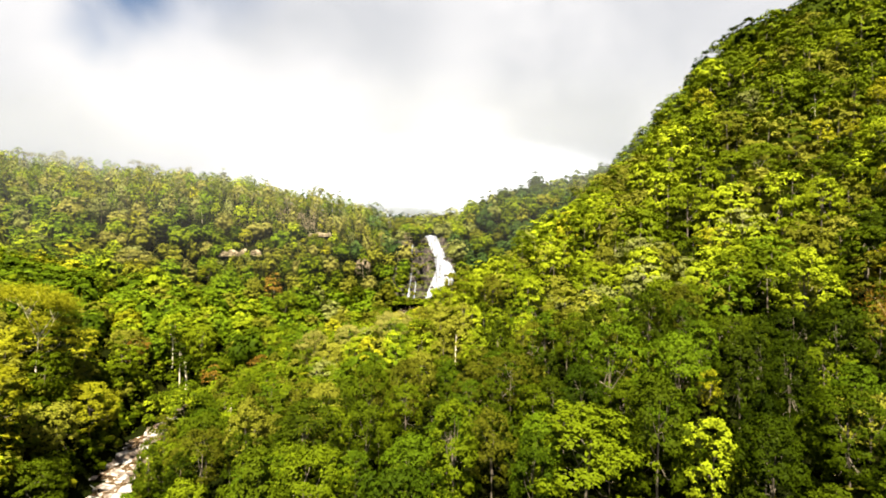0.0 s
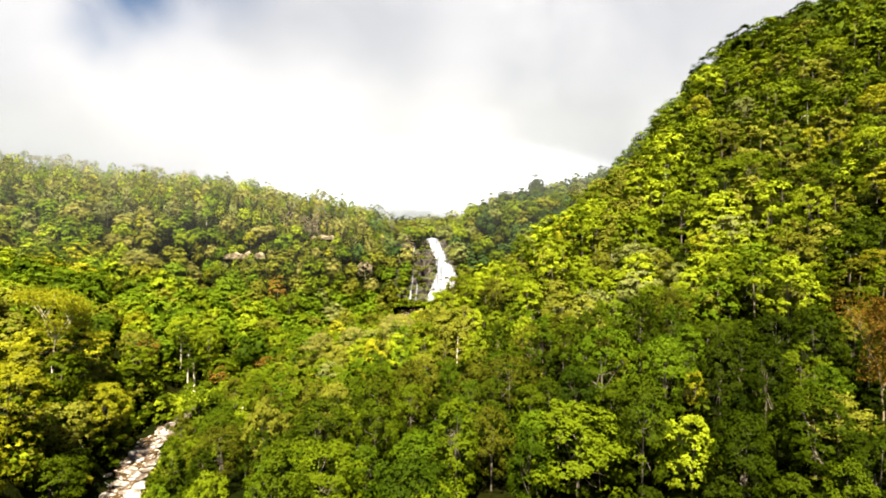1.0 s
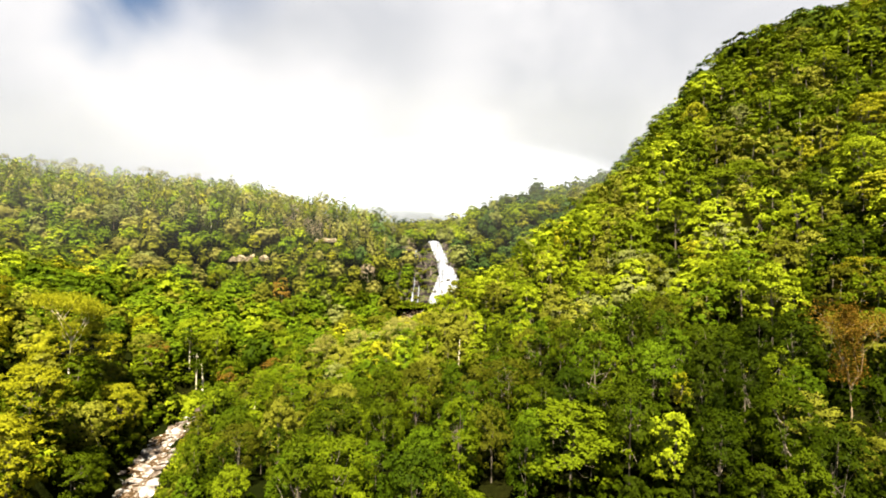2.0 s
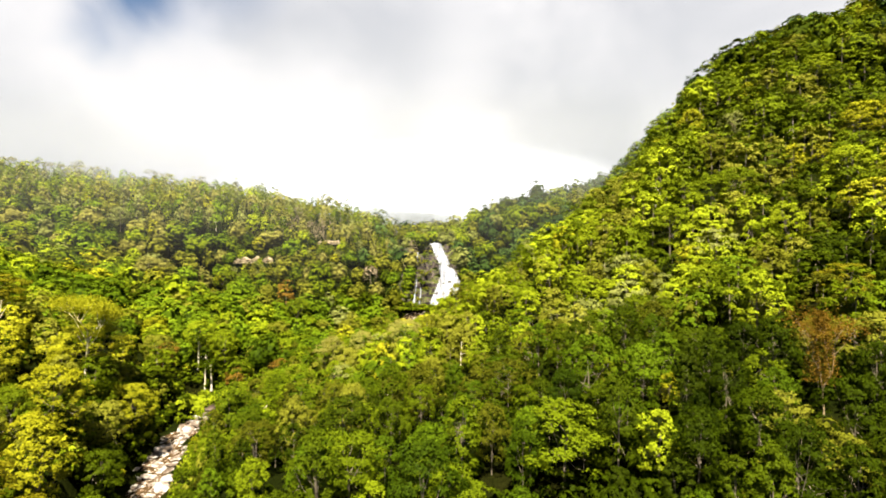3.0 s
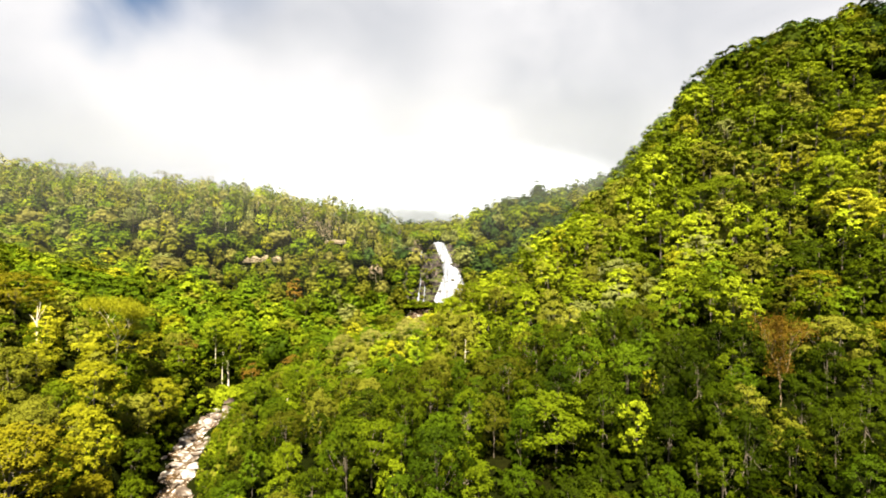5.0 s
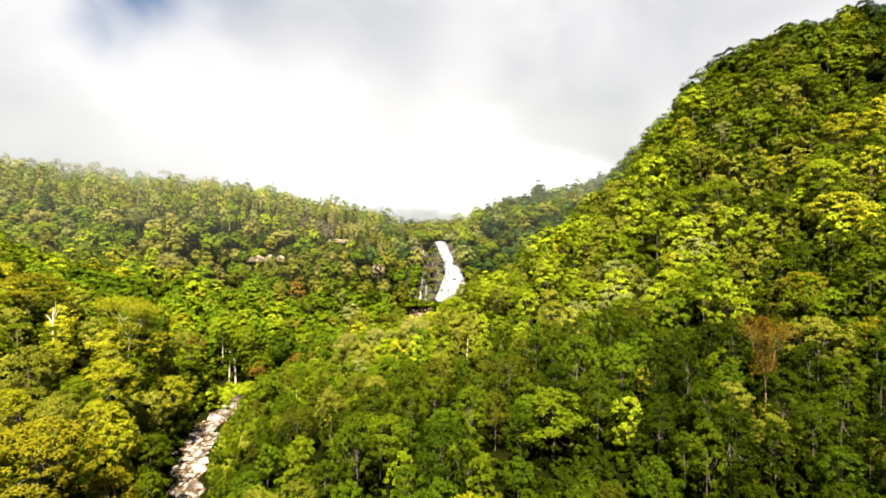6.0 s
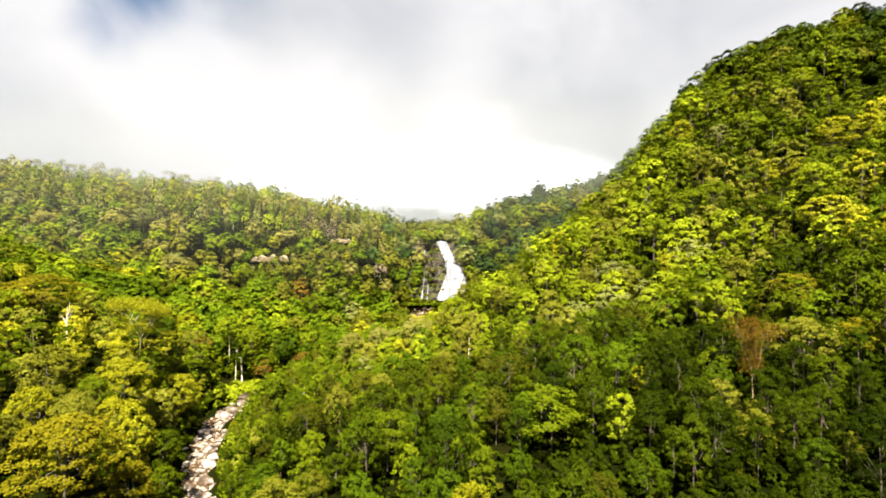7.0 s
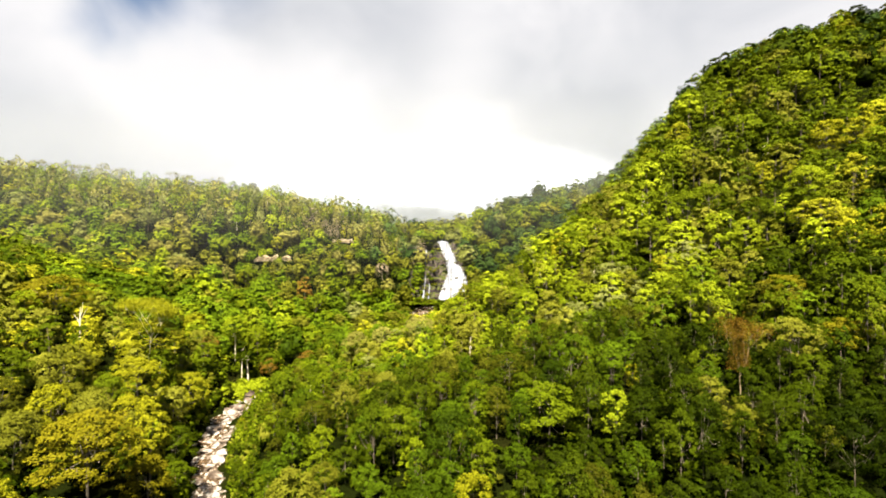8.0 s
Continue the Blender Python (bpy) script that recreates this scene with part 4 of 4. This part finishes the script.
for x, k, s, kind in ((-35, 0.66, 1.3, "green"), (-30, 0.5, 1.2, "olive"), (-42, 0.6, 1.5, "green"), (-43, 0.25, 1.6, "green"), (-38, 0.3, 1.2, "olive"), (-26, 0.3, 1.1, "green"),
                      (-20, 0.5, 0.9, "olive"), (-25, 0.78, 1.2, "green"), (-19, 0.86, 0.9, "olive"), (-45, 0.10, 2.3, "lime"), (-38, 0.0, 1.6, "lime"), (-26, -0.02, 1.5, "olive"), (-33, -0.03, 1.3, "green"), (-18, -0.03, 1.2, "green"), (-49, 0.0, 1.9, "green"), (12, 0.3, 2.0, "green"), (13, 0.5, 2.2, "deep"), (10, 0.7, 1.8, "green"), (4, 0.85, 1.6, "olive"), (12, 0.15, 2.0, "lime"),
                      (15, 0.62, 2.2, "green"), (8, 0.8, 1.7, "deep"), (16, 0.4, 2.0, "green"), (-1, 0.95, 1.5, "olive"), (-42, -0.06, 1.8, "green"), (-36, -0.07, 1.7, "olive"),
                      (-29, -0.07, 1.8, "green"), (-23, -0.08, 1.7, "lime"), (-17, -0.08, 1.6, "green"), (-10, -0.07, 1.5, "green"), (-47, -0.06, 1.9, "lime"), (-30, 0.08, 1.0, "olive"),
                      (-28, 0.62, 1.2, "olive"), (-36, 0.55, 1.0, "green"), (-24, 0.42, 1.3, "olive"), (-31, 0.36, 1.1, "green"), (-22, 0.68, 0.8, "lime"), (-44, 0.4, 1.4, "green"),
                      (-27, 0.9, 1.3, "olive"), (-33, 0.93, 1.5, "green"), (-22, 0.22, 0.9, "olive"), (-40, 0.75, 1.2, "deep"), (-34, 0.18, 0.8, "olive")):
    shrub_on_rock(x + (9 if x > 0 and k < 0.75 else 5 if x > -2 else 0), k, s, kind)


for i in range(14):
    shrub_on_rock(-54 + 4.3 * i, -0.13 - 0.05 * (i % 3), 1.5 + 0.25 * (i % 4), ("green", "olive", "lime", "deep", "green")[i % 5])


def ribbon(name, middle, half, k0, k1, lift, parent, seed, rows=130, cols=16):
    """Falling water that hugs the ledges, with frayed edges."""
    r = np.random.default_rng(seed)
    ks = np.linspace(k0, k1, rows)
    fray = np.cumsum(r.normal(0, 0.25, (rows, 2)), 0)
    fray = (fray - np.linspace(0, 1, rows)[:, None] * fray[-1]) * 0.6 + r.normal(0, 0.32, (rows, 2))
    u = np.linspace(-1, 1, cols)
    V = []
    for i, k in enumerate(ks):
        m, hw = np.interp(k, *middle), np.interp(k, *half)
        x = m + u * hw + np.where(u < 0, fray[i, 0], fray[i, 1]) * np.abs(u) * min(hw / 3, 1)
        p = cliff_at(x, np.full(cols, k), True)
        bulge = lift * (1 - 0.85 * u * u) + 0.25 * np.sin(x * 1.9 + k * 9) * (1 - u * u)
        V.append(p + np.stack([np.zeros(cols), -0.66 * bulge, 0.75 * bulge], -1))
    me = mesh_arrays(name, np.concatenate(V), grid_faces(cols, rows), [WHITE], smooth_shade=True)
    return part(name, me, parent)


def build_waterfall():
    e = new("waterfall")
    e.location = (0, 0, 0)
    ribbon("main_fall", ([0, 0.23, 0.36, 0.45, 0.64, 0.84, 1.05], [-3, 1.5, 2.3, 1.4, -3.2, -9.6, -14.7]), ([0, 0.23, 0.36, 0.45, 0.64, 0.84, 1.05], [15.5, 14.5, 12.3, 9.5, 6.4, 6.0, 6.0]), -0.01, 1.06, 1.4, e, 1)
    ribbon("side_stream", ([0, 0.3, 0.6, 0.85], [-35, -32, -34.5, -34]), ([0, 0.3, 0.6, 0.85], [0.9, 0.7, 1.3, 0.9]), 0.58, 0.84, 0.5, e, 2, cols=6)
    ribbon("side_stream", ([0, 0.3, 0.6], [-34.5, -33, -33.5]), ([0, 0.2, 0.42], [1.2, 0.7, 0.5]), -0.01, 0.38, 0.5, e, 5, cols=6)
    ribbon("side_stream", ([0, 0.2, 0.45], [-29, -28, -28.5]), ([0, 0.2, 0.45], [0.8, 0.5, 0.3]), -0.01, 0.25, 0.5, e, 3, cols=6)
    tagged(e, "tall white waterfall sliding down a rock slope, with thin side streams", "waterfall")


build_waterfall()


# ---------------------------------------------------------------- the stream
def build_stream():
    """The water between the boulders, from the fall to below the camera."""
    pts = BEDA[::-1]
    t = np.linspace(0, len(pts) - 1, 160)
    c = np.stack([np.interp(t, np.arange(len(pts)), pts[:, k]) for k in range(4)], -1)
    tan = np.gradient(c[:, :2], axis=0)
    tan /= np.linalg.norm(tan, axis=1)[:, None]
    side = np.stack([-tan[:, 1], tan[:, 0]], -1)
    u = np.linspace(-1, 1, 9)
    V = np.concatenate([np.stack([c[i, 0] + side[i, 0] * u * (c[i, 3] - 1), c[i, 1] + side[i, 1] * u * (c[i, 3] - 1), np.full(9, c[i, 2] + 0.35)], -1) for i in range(160)])
    ob = new("stream", mesh_arrays("stream", V, grid_faces(9, 160), [STREAM], smooth_shade=True))
    tagged(ob, "shallow rocky stream with patches of white water", "stream", kind="structure")


build_stream()


def boulder_mesh(seed):
    bm = bmesh.new()
    bmesh.ops.create_icosphere(bm, subdivisions=2, radius=1.0)
    off = Vector((seed * 7.3, seed * 3.1, seed * 1.7))
    sx, sy, sz = 1.0 + 0.35 * math.sin(seed * 2.3), 1.0 + 0.25 * math.cos(seed * 1.9), 0.62
    for v in bm.verts:
        n = noise.noise(v.co * 0.9 + off) * 0.45 + noise.noise(v.co * 2.3 + off) * 0.16
        p = v.co * (1 + n)
        for a in range(3):                       # flat, split sides
            d = Vector((math.sin(seed + a * 2.1), math.cos(seed * 1.3 + a * 1.7), 0.5 * math.sin(a + seed))).normalized()
            over = p.dot(d) - 0.78
            if over > 0:
                p -= d * over * 0.85
        v.co = Vector((p.x * sx, p.y * sy, p.z * sz))
    me = bpy.data.meshes.new("boulder")
    bm.to_mesh(me)
    bm.free()
    me.materials.append(BOULDER)
    return me


def build_boulders():
    r = np.random.default_rng(5)
    kinds = [boulder_mesh(k + 1) for k in range(9)]
    for i in range(290):
        t = r.uniform(0, 1)
        y = 132 + 152 * t
        x0 = float(np.interp(y, BEDA[:, 1], BEDA[:, 0]))
        w = float(np.interp(y, BEDA[:, 1], BEDA[:, 3]))
        s = float(np.clip(r.lognormal(0.12, 0.62), 0.45, 4.6))
        x = x0 + r.uniform(-1, 1) * w * 1.02
        ob = new("boulder", kinds[i % 9])
        ob.matrix_basis = pose(x, y, float(ground(x, y)) + 0.05 * s, r.uniform(-18, 18), r.uniform(-18, 18), r.uniform(0, 360)) @ Matrix.Diagonal((s * 1.35, s, s * (0.8 if s < 1.6 else 0.6), 1))
        big = s > 2.2
        tagged(ob, "large pale sun-bleached boulder lying in the stream" if big else "pale rounded rock lying in the stream bed", "boulder", "boulders of the stream")


build_boulders()


# ---------------------------------------------------------------- glade, bare trunks, snag, outcrops
def build_grass():
    r = np.random.default_rng(31)
    n = 8000
    a, d = r.uniform(0, 6.28, n), np.sqrt(r.uniform(0, 1, n))
    x, y = -135 + 16 * d * np.cos(a), 257 + 20 * d * np.sin(a)
    p = np.stack([x, y, ground(x, y)], -1)
    t = np.stack([np.cos(a * 7), np.sin(a * 7), np.zeros(n)], -1) * r.uniform(0.12, 0.3, n)[:, None]
    up = np.stack([r.normal(0, 0.3, n), r.normal(0, 0.3, n), r.uniform(0.7, 1.7, n)], -1)
    Q = np.stack([p - t, p + t, p + up + t * 0.3, p + up - t * 0.3], 1)
    ob = new("grass", mesh_arrays("grass", Q.reshape(-1, 3), np.arange(4 * n).reshape(n, 4), [LEAVES["lime"]], tint=np.full(4 * n, 0.85)))
    tagged(ob, "bright green tall grass in a small glade by the stream", "grass", kind="stuff")


build_grass()


def build_scrub():
    """Bright young bushes in the glade."""
    r = np.random.default_rng(41)
    C, Q, nr = crown_of(np.random.default_rng(42), 2.2, 0.0, 3.0, 14, 420, 0.36)
    me = leaf_mesh("bush", Q, nr, LEAVES["lime"], 0.85)
    for k in range(95):
        a, d = r.uniform(0, 6.28), math.sqrt(r.uniform(0, 1))
        x, y = -134 + 15 * d * math.cos(a), 259 + 13 * d * math.sin(a)
        if k > 30:                                          # along the edge of the bed
            y = r.uniform(236, 262)
            x = float(np.interp(y, BEDA[:, 1], BEDA[:, 0])) + (-r.uniform(6.5, 19) if k % 4 else r.uniform(6, 11))
        if bed(np.array([x]), np.array([y]))[0][0] < 5.8:
            continue
        s = r.uniform(0.6, 1.25)
        ob = new("bush", me)
        ob.matrix_basis = pose(x, y, float(ground(x, y)) - 0.2, 0, 0, r.uniform(0, 360)) @ Matrix.Diagonal((s, s, s, 1))
        tagged(ob, "bright green young bush in the glade by the stream", "bush", "bushes of the glade")


build_scrub()


def bare_trunk(x, y, height, radius, lean):
    """A tall pale trunk with a small crown high up."""
    e = new("tree")
    rng2 = np.random.default_rng(int(abs(x * 10)))
    path = [(lean * k * k, 0.2 * math.sin(k * 5), height * k - 1.0 * (k == 0)) for k in (0, 0.25, 0.5, 0.75, 1.0)]
    V, F = tube(path, [radius * 1.3, radius, radius * 0.9, radius * 0.75, radius * 0.4], 8)
    C, Q, nr = crown_of(rng2, 4.2, height * 0.78, height * 1.25, 26, 1000, 0.55)
    for c in C[:6]:
        v, f = tube([(lean * 0.7, 0, height * 0.82), tuple(c)], [radius * 0.4, radius * 0.12], 4)
        F += [tuple(q + len(V) for q in face) for face in f]
        V += v
    part("trunk", mesh_arrays("trunk", np.array(V), np.array(F), [BARK_PALE], smooth_shade=True), e, "straight white bare trunk")
    part("crown", leaf_mesh("crown", Q, nr, LEAVES["deep"], 0.5), e)
    e.matrix_basis = pose(x, y, float(ground(x, y)))
    tagged(e, "tall tree with a straight white bare trunk by the glade", "tree", "white-trunked trees by the glade")


bare_trunk(-144.3, 274.5, 21, 0.34, 0.4)
bare_trunk(-138.8, 271, 17, 0.55, -0.4)
bare_trunk(-151, 280, 18, 0.32, 0.3)


def open_tree(x, y, height, radius, spread, kind, n_leaves, leaf, bark, words, seed, fork=0.45, deep=0.5, column=0.0):
    """A thin-crowned tree whose limbs show through its leaves."""
    r = np.random.default_rng(seed)
    V, F, tips = [], [], []

    def limb(p, way, length, rad, level):
        mid = p + way * length * 0.5 + r.normal(0, 0.05 if level else 0.012, 3) * length
        end = p + way * length + r.normal(0, 0.06 if level else 0.02, 3) * length
        v, f = tube([tuple(p), tuple(mid), tuple(end)], [rad, rad * 0.8, rad * 0.55], 6 if level < 2 else 4)
        F.extend(tuple(q + len(V) for q in face) for face in f)
        V.extend(v)
        if level == 3:
            tips.append(end)
            return
        for k in range(4 if level == 0 else 3):
            a = k * 2.4 + r.uniform(0, 1.5)
            side = np.array([math.cos(a), math.sin(a), 0.0])
            w = way * 0.75 + side * spread * r.uniform(0.7, 1.2) + np.array([0, 0, 0.25])
            limb(end if k else end - way * length * 0.1, w / np.linalg.norm(w), length * r.uniform(0.5, 0.72) * (0.9 if level else height * 0.30 / length / 0.6), rad * 0.55, level + 1)
    limb(np.array([0, 0, -1.0]), np.array([0.03, 0.0, 1.0]), height * fork + 1.0, radius, 0)
    e = new("tree")
    T = np.array(tips)
    who = r.integers(0, len(T), n_leaves)
    p = T[who] + r.normal(0, 0.055 * height, (n_leaves, 3)) * np.array([1, 1, 0.7])
    low = r.uniform(0, 1, n_leaves) < column                # leaves held close along the trunk
    a = r.uniform(0, 6.28, n_leaves)
    d = r.uniform(0.2, 1.0, n_leaves) * 0.16 * height
    z = r.uniform(0.38, 0.95, n_leaves)
    p = np.where(low[:, None], np.stack([d * np.cos(a) * (1.25 - z), d * np.sin(a) * (1.25 - z), z * height], -1), p)
    nrm = r.normal(0, 0.6, (n_leaves, 3)) + np.array([0, 0, 0.7])
    nrm /= np.linalg.norm(nrm, axis=1)[:, None]
    t = np.cross(nrm, r.normal(0, 1, (n_leaves, 3)))
    t /= np.linalg.norm(t, axis=1)[:, None]
    s = leaf * r.uniform(0.6, 1.4, n_leaves)[:, None]
    w = np.cross(nrm, t) * s * 0.5
    Q = np.stack([p + t * s, p - t * s * 0.7 + w, p - t * s * 0.7 - w], 1)
    part("trunk", mesh_arrays("trunk", np.array(V), np.array(F), [bark], smooth_shade=True), e, "pale trunk with bare forking limbs")
    part("crown", leaf_mesh("crown", Q, np.repeat(nrm, 3, 0), LEAVES[kind], {"yellow": 0.85, "rust": 0.5}.get(kind, 0.6)), e)
    e.matrix_basis = pose(x, y, float(ground(x, y)) - deep)
    tagged(e, words, "tree", "trees that stand out by their colour")


open_tree(72, 76.5, 95.5 - float(ground(72, 76.5)), 0.17, 0.36, "rust", 6500, 0.20, BARK_TAN, "tall rust-brown half bare tree with a thin pale trunk", 3, 0.34, 0.5, 0.55)
open_tree(-159, 196, 84.5 - float(ground(-159, 196)), 0.4, 0.75, "yellow", 13000, 0.36, BARK_PALE, "open yellow tree with pale forking limbs on the far bank", 5, 0.5)
open_tree(-79, 428, 20, 0.3, 0.7, "twig", 1800, 0.5, BARK, "pale pinkish-brown thin-leaved tree in the valley", 7, 0.4)
for k, (x, y, tall) in enumerate([(-583, 628, 22), (-565, 620, 24), (-553, 640, 26), (-526, 634, 24), (-521, 645, 24), (-498, 650, 28), (-475, 648, 26), (-395, 645, 29), (-378, 647, 24), (-334, 651, 24)]):
    open_tree(x, y, tall, 0.32, 0.6, "dry", 420, 0.62, BARK, "thin open-crowned tree standing above the hill's ridge", 20 + k, 0.5)


def dead_snag(x, y, height):
    """A bleached dead tree with a few broken limbs."""
    V, F = tube([(0, 0, -1), (0.3, 0, height * 0.4), (0.1, 0.2, height * 0.75), (0.5, 0.2, height)], [0.42, 0.34, 0.27, 0.08], 8)
    for s, m, t in (((0.1, 0.2, 0.72), (1.8, 0.2, 0.84), (4.2, 0.4, 1.02)), ((0.2, 0.1, 0.66), (-1.2, 0, 0.78), (-2.6, -0.3, 0.86)), ((0.2, 0.1, 0.8), (1.0, 0.5, 0.9), (1.2, 0.8, 1.08))):
        v, f = tube([(p[0], p[1], p[2] * height) for p in (s, m, t)], [0.22, 0.16, 0.05], 6)
        F += [tuple(q + len(V) for q in face) for face in f]
        V += v
    ob = new("dead_tree", mesh_arrays("dead_tree", np.array(V), np.array(F), [BARK_PALE], smooth_shade=True))
    ob.matrix_basis = pose(x, y, float(ground(x, y)))
    tagged(ob, "bleached white dead tree with broken limbs above the canopy", "dead tree")


dead_snag(-180, 176, 24.5)
dead_snag(-33, 569, 9)


def outcrop(x, y, w, hgt, seed):
    """A low ledge of bare rock on the hillside."""
    r = np.random.default_rng(seed)
    nx, nz, layers = 90, 29, 4
    X, K = np.meshgrid(np.linspace(-w / 2, w / 2, nx), np.linspace(0, 1, nz))
    prof = np.clip(2.2 * np.sin(np.clip(X / w + 0.5, 0, 1) * math.pi) ** 0.6, 0, 1) * np.vectorize(lambda a: 0.85 + 0.25 * noise.noise(Vector((a * 0.17, 3.0, seed * 9.0))))(X)
    bump = np.vectorize(lambda a, b: noise.noise(Vector((a * 0.28, b * 3.0, seed * 5.0))) + 0.5 * noise.noise(Vector((a * 0.8, b * 7.0, seed * 2.0))))
    bed_k = np.clip(K + 0.10 * np.vectorize(lambda a: noise.noise(Vector((a * 0.11, 0, seed * 3.0))))(X), 0, 0.999) * layers
    layer, f = np.floor(bed_k), bed_k % 1.0
    shelf = np.vectorize(lambda a, b: noise.noise(Vector((a * 0.22, b * 11.0, seed * 7.0))))(X, layer)    # each layer breaks off by itself
    Z = K * hgt * prof * (1 + 0.12 * np.sin(X * 0.45 + seed))
    Y = (-4.5 + 5.2 * layer / layers + 2.6 * shelf + 1.5 * (f < 0.28)) * prof + 0.9 * bump(X, K) + 9 * np.maximum(K - 0.8, 0) * 5 * 0.6
    V = np.stack([X, Y, Z], -1).reshape(-1, 3) + r.normal(0, 0.08, (nx * nz, 3))
    ob = new("rock_outcrop", mesh_arrays("rock_outcrop", V, grid_faces(nx, nz), [OUTCROP]))
    ob.matrix_basis = pose(x, y, float(ground(x, y - 4)) - 1.0)
    tagged(ob, "brown bare rock ledge showing between the trees", "rock", "rock ledges of the hill")


for k, (x, y, wide, deep) in enumerate(LEDGES):
    outcrop(x, y, wide, (7.5, 5.5)[k], k + 1)


# ---------------------------------------------------------------- low cloud over the far hill
def mist_material():
    m, nt, p = material("low_cloud")
    nt.nodes.remove(p)
    N, L = nt.nodes.new, nt.links.new
    co = N("ShaderNodeTexCoord")
    sep = N("ShaderNodeSeparateXYZ")
    L(co.outputs["Object"], sep.inputs[0])
    mp = N("ShaderNodeMapping")
    mp.inputs["Scale"].default_value = (1, 1, 1.8)
    L(co.outputs["Object"], mp.inputs[0])
    n = noise_node(nt, 0.006, 5, 0.55, mp.outputs[0])
    k = N("ShaderNodeMath")
    k.operation = "MULTIPLY_ADD"
    k.inputs[1].default_value = 150.0
    L(n.outputs[0], k.inputs[0])
    L(sep.outputs["Z"], k.inputs[2])
    r = N("ShaderNodeMapRange")
    r.interpolation_type = "SMOOTHSTEP"
    r.inputs[1].default_value, r.inputs[2].default_value = MIST_LOW, MIST_HIGH
    r.inputs[3].default_value, r.inputs[4].default_value = 0.35, 1.0
    L(k.outputs[0], r.inputs[0])
    far = N("ShaderNodeVectorMath")                     # thins out towards its rim
    far.operation = "MULTIPLY_ADD"
    far.inputs[1].default_value, far.inputs[2].default_value = (1 / 700, 0, 1 / 190), (50 / 700, 0, -280 / 190)
    L(co.outputs["Object"], far.inputs[0])
    ln = N("ShaderNodeVectorMath")
    ln.operation = "LENGTH"
    L(far.outputs[0], ln.inputs[0])
    rim = N("ShaderNodeMapRange")
    rim.interpolation_type = "SMOOTHSTEP"
    rim.inputs[1].default_value, rim.inputs[2].default_value = 1.0, 0.55
    L(ln.outputs["Value"], rim.inputs[0])
    both = N("ShaderNodeMath")
    both.operation = "MULTIPLY"
    L(r.outputs[0], both.inputs[0])
    L(rim.outputs[0], both.inputs[1])
    d, t, mx = N("ShaderNodeBsdfDiffuse"), N("ShaderNodeBsdfTransparent"), N("ShaderNodeMixShader")
    d.inputs[0].default_value = (0.205, 0.229, 0.284, 1)
    L(both.outputs[0], mx.inputs[0])
    L(t.outputs[0], mx.inputs[1])
    L(d.outputs[0], mx.inputs[2])
    L(mx.outputs[0], nt.nodes["Material Output"].inputs[0])
    return m


MIST_LOW, MIST_HIGH = 262.0, 345.0


def build_mist():
    xs, zs = np.linspace(-900, 900, 25), np.linspace(20, 620, 9)
    X, Z = np.meshgrid(xs, zs)
    V = np.stack([X, 1450 - 0.00012 * X * X + 0.25 * Z, Z], -1).reshape(-1, 3)
    ob = new("cloud_bank", mesh_arrays("cloud_bank", V, grid_faces(25, 9), [mist_material()], smooth_shade=True))
    tagged(ob, "white low cloud drifting over the distant hill", "cloud", kind="structure")


build_mist()


def haze_material(name, low, high, most):
    """Thin damp air: clear near the valley's floor, denser with height, a little uneven."""
    m, nt, p = material(name)
    nt.nodes.remove(p)
    N, L = nt.nodes.new, nt.links.new
    co, sep = N("ShaderNodeTexCoord"), N("ShaderNodeSeparateXYZ")
    L(co.outputs["Object"], sep.inputs[0])
    n = noise_node(nt, 0.007, 4, 0.55, co.outputs["Object"])
    k = N("ShaderNodeMath")
    k.operation = "MULTIPLY_ADD"
    k.inputs[1].default_value = 60.0
    L(n.outputs[0], k.inputs[0])
    L(sep.outputs["Z"], k.inputs[2])
    r = N("ShaderNodeMapRange")
    r.interpolation_type = "SMOOTHSTEP"
    r.inputs[1].default_value, r.inputs[2].default_value = low + 30, high + 30
    r.inputs[3].default_value, r.inputs[4].default_value = 0.0, most
    L(k.outputs[0], r.inputs[0])
    top = N("ShaderNodeMapRange")                       # it ends below the clouds
    top.interpolation_type = "SMOOTHSTEP"
    top.inputs[1].default_value, top.inputs[2].default_value = 345.0, 255.0
    L(sep.outputs["Z"], top.inputs[0])
    dense = N("ShaderNodeMath")
    dense.operation = "MULTIPLY"
    L(r.outputs[0], dense.inputs[0])
    L(top.outputs[0], dense.inputs[1])
    d, t, mx = N("ShaderNodeBsdfTranslucent"), N("ShaderNodeBsdfTransparent"), N("ShaderNodeMixShader")
    e, both = N("ShaderNodeBsdfDiffuse"), N("ShaderNodeMixShader")
    d.inputs[0].default_value = e.inputs[0].default_value = (0.36, 0.38, 0.39, 1)
    L(d.outputs[0], both.inputs[1])
    L(e.outputs[0], both.inputs[2])
    L(dense.outputs[0], mx.inputs[0])
    L(t.outputs[0], mx.inputs[1])
    L(both.outputs[0], mx.inputs[2])
    L(mx.outputs[0], nt.nodes["Material Output"].inputs[0])
    return m


# veils of damp air: distance ahead, heights between which they thicken, greatest density
for ahead, low, high, most in ((400, 60, 190, 0.062), (590, 150, 245, 0.18)):
    X, Z = np.meshgrid(np.linspace(-900, 900, 13), np.linspace(40, 520, 5))
    V = np.stack([X, ahead + 0.00005 * X * X + 0.1 * Z, Z], -1).reshape(-1, 3)
    tagged(new("haze", mesh_arrays("haze", V, grid_faces(13, 5), [haze_material("damp_air", low, high, most)], smooth_shade=True)),
           "thin pale haze hanging before the far slopes", "haze", kind="structure")
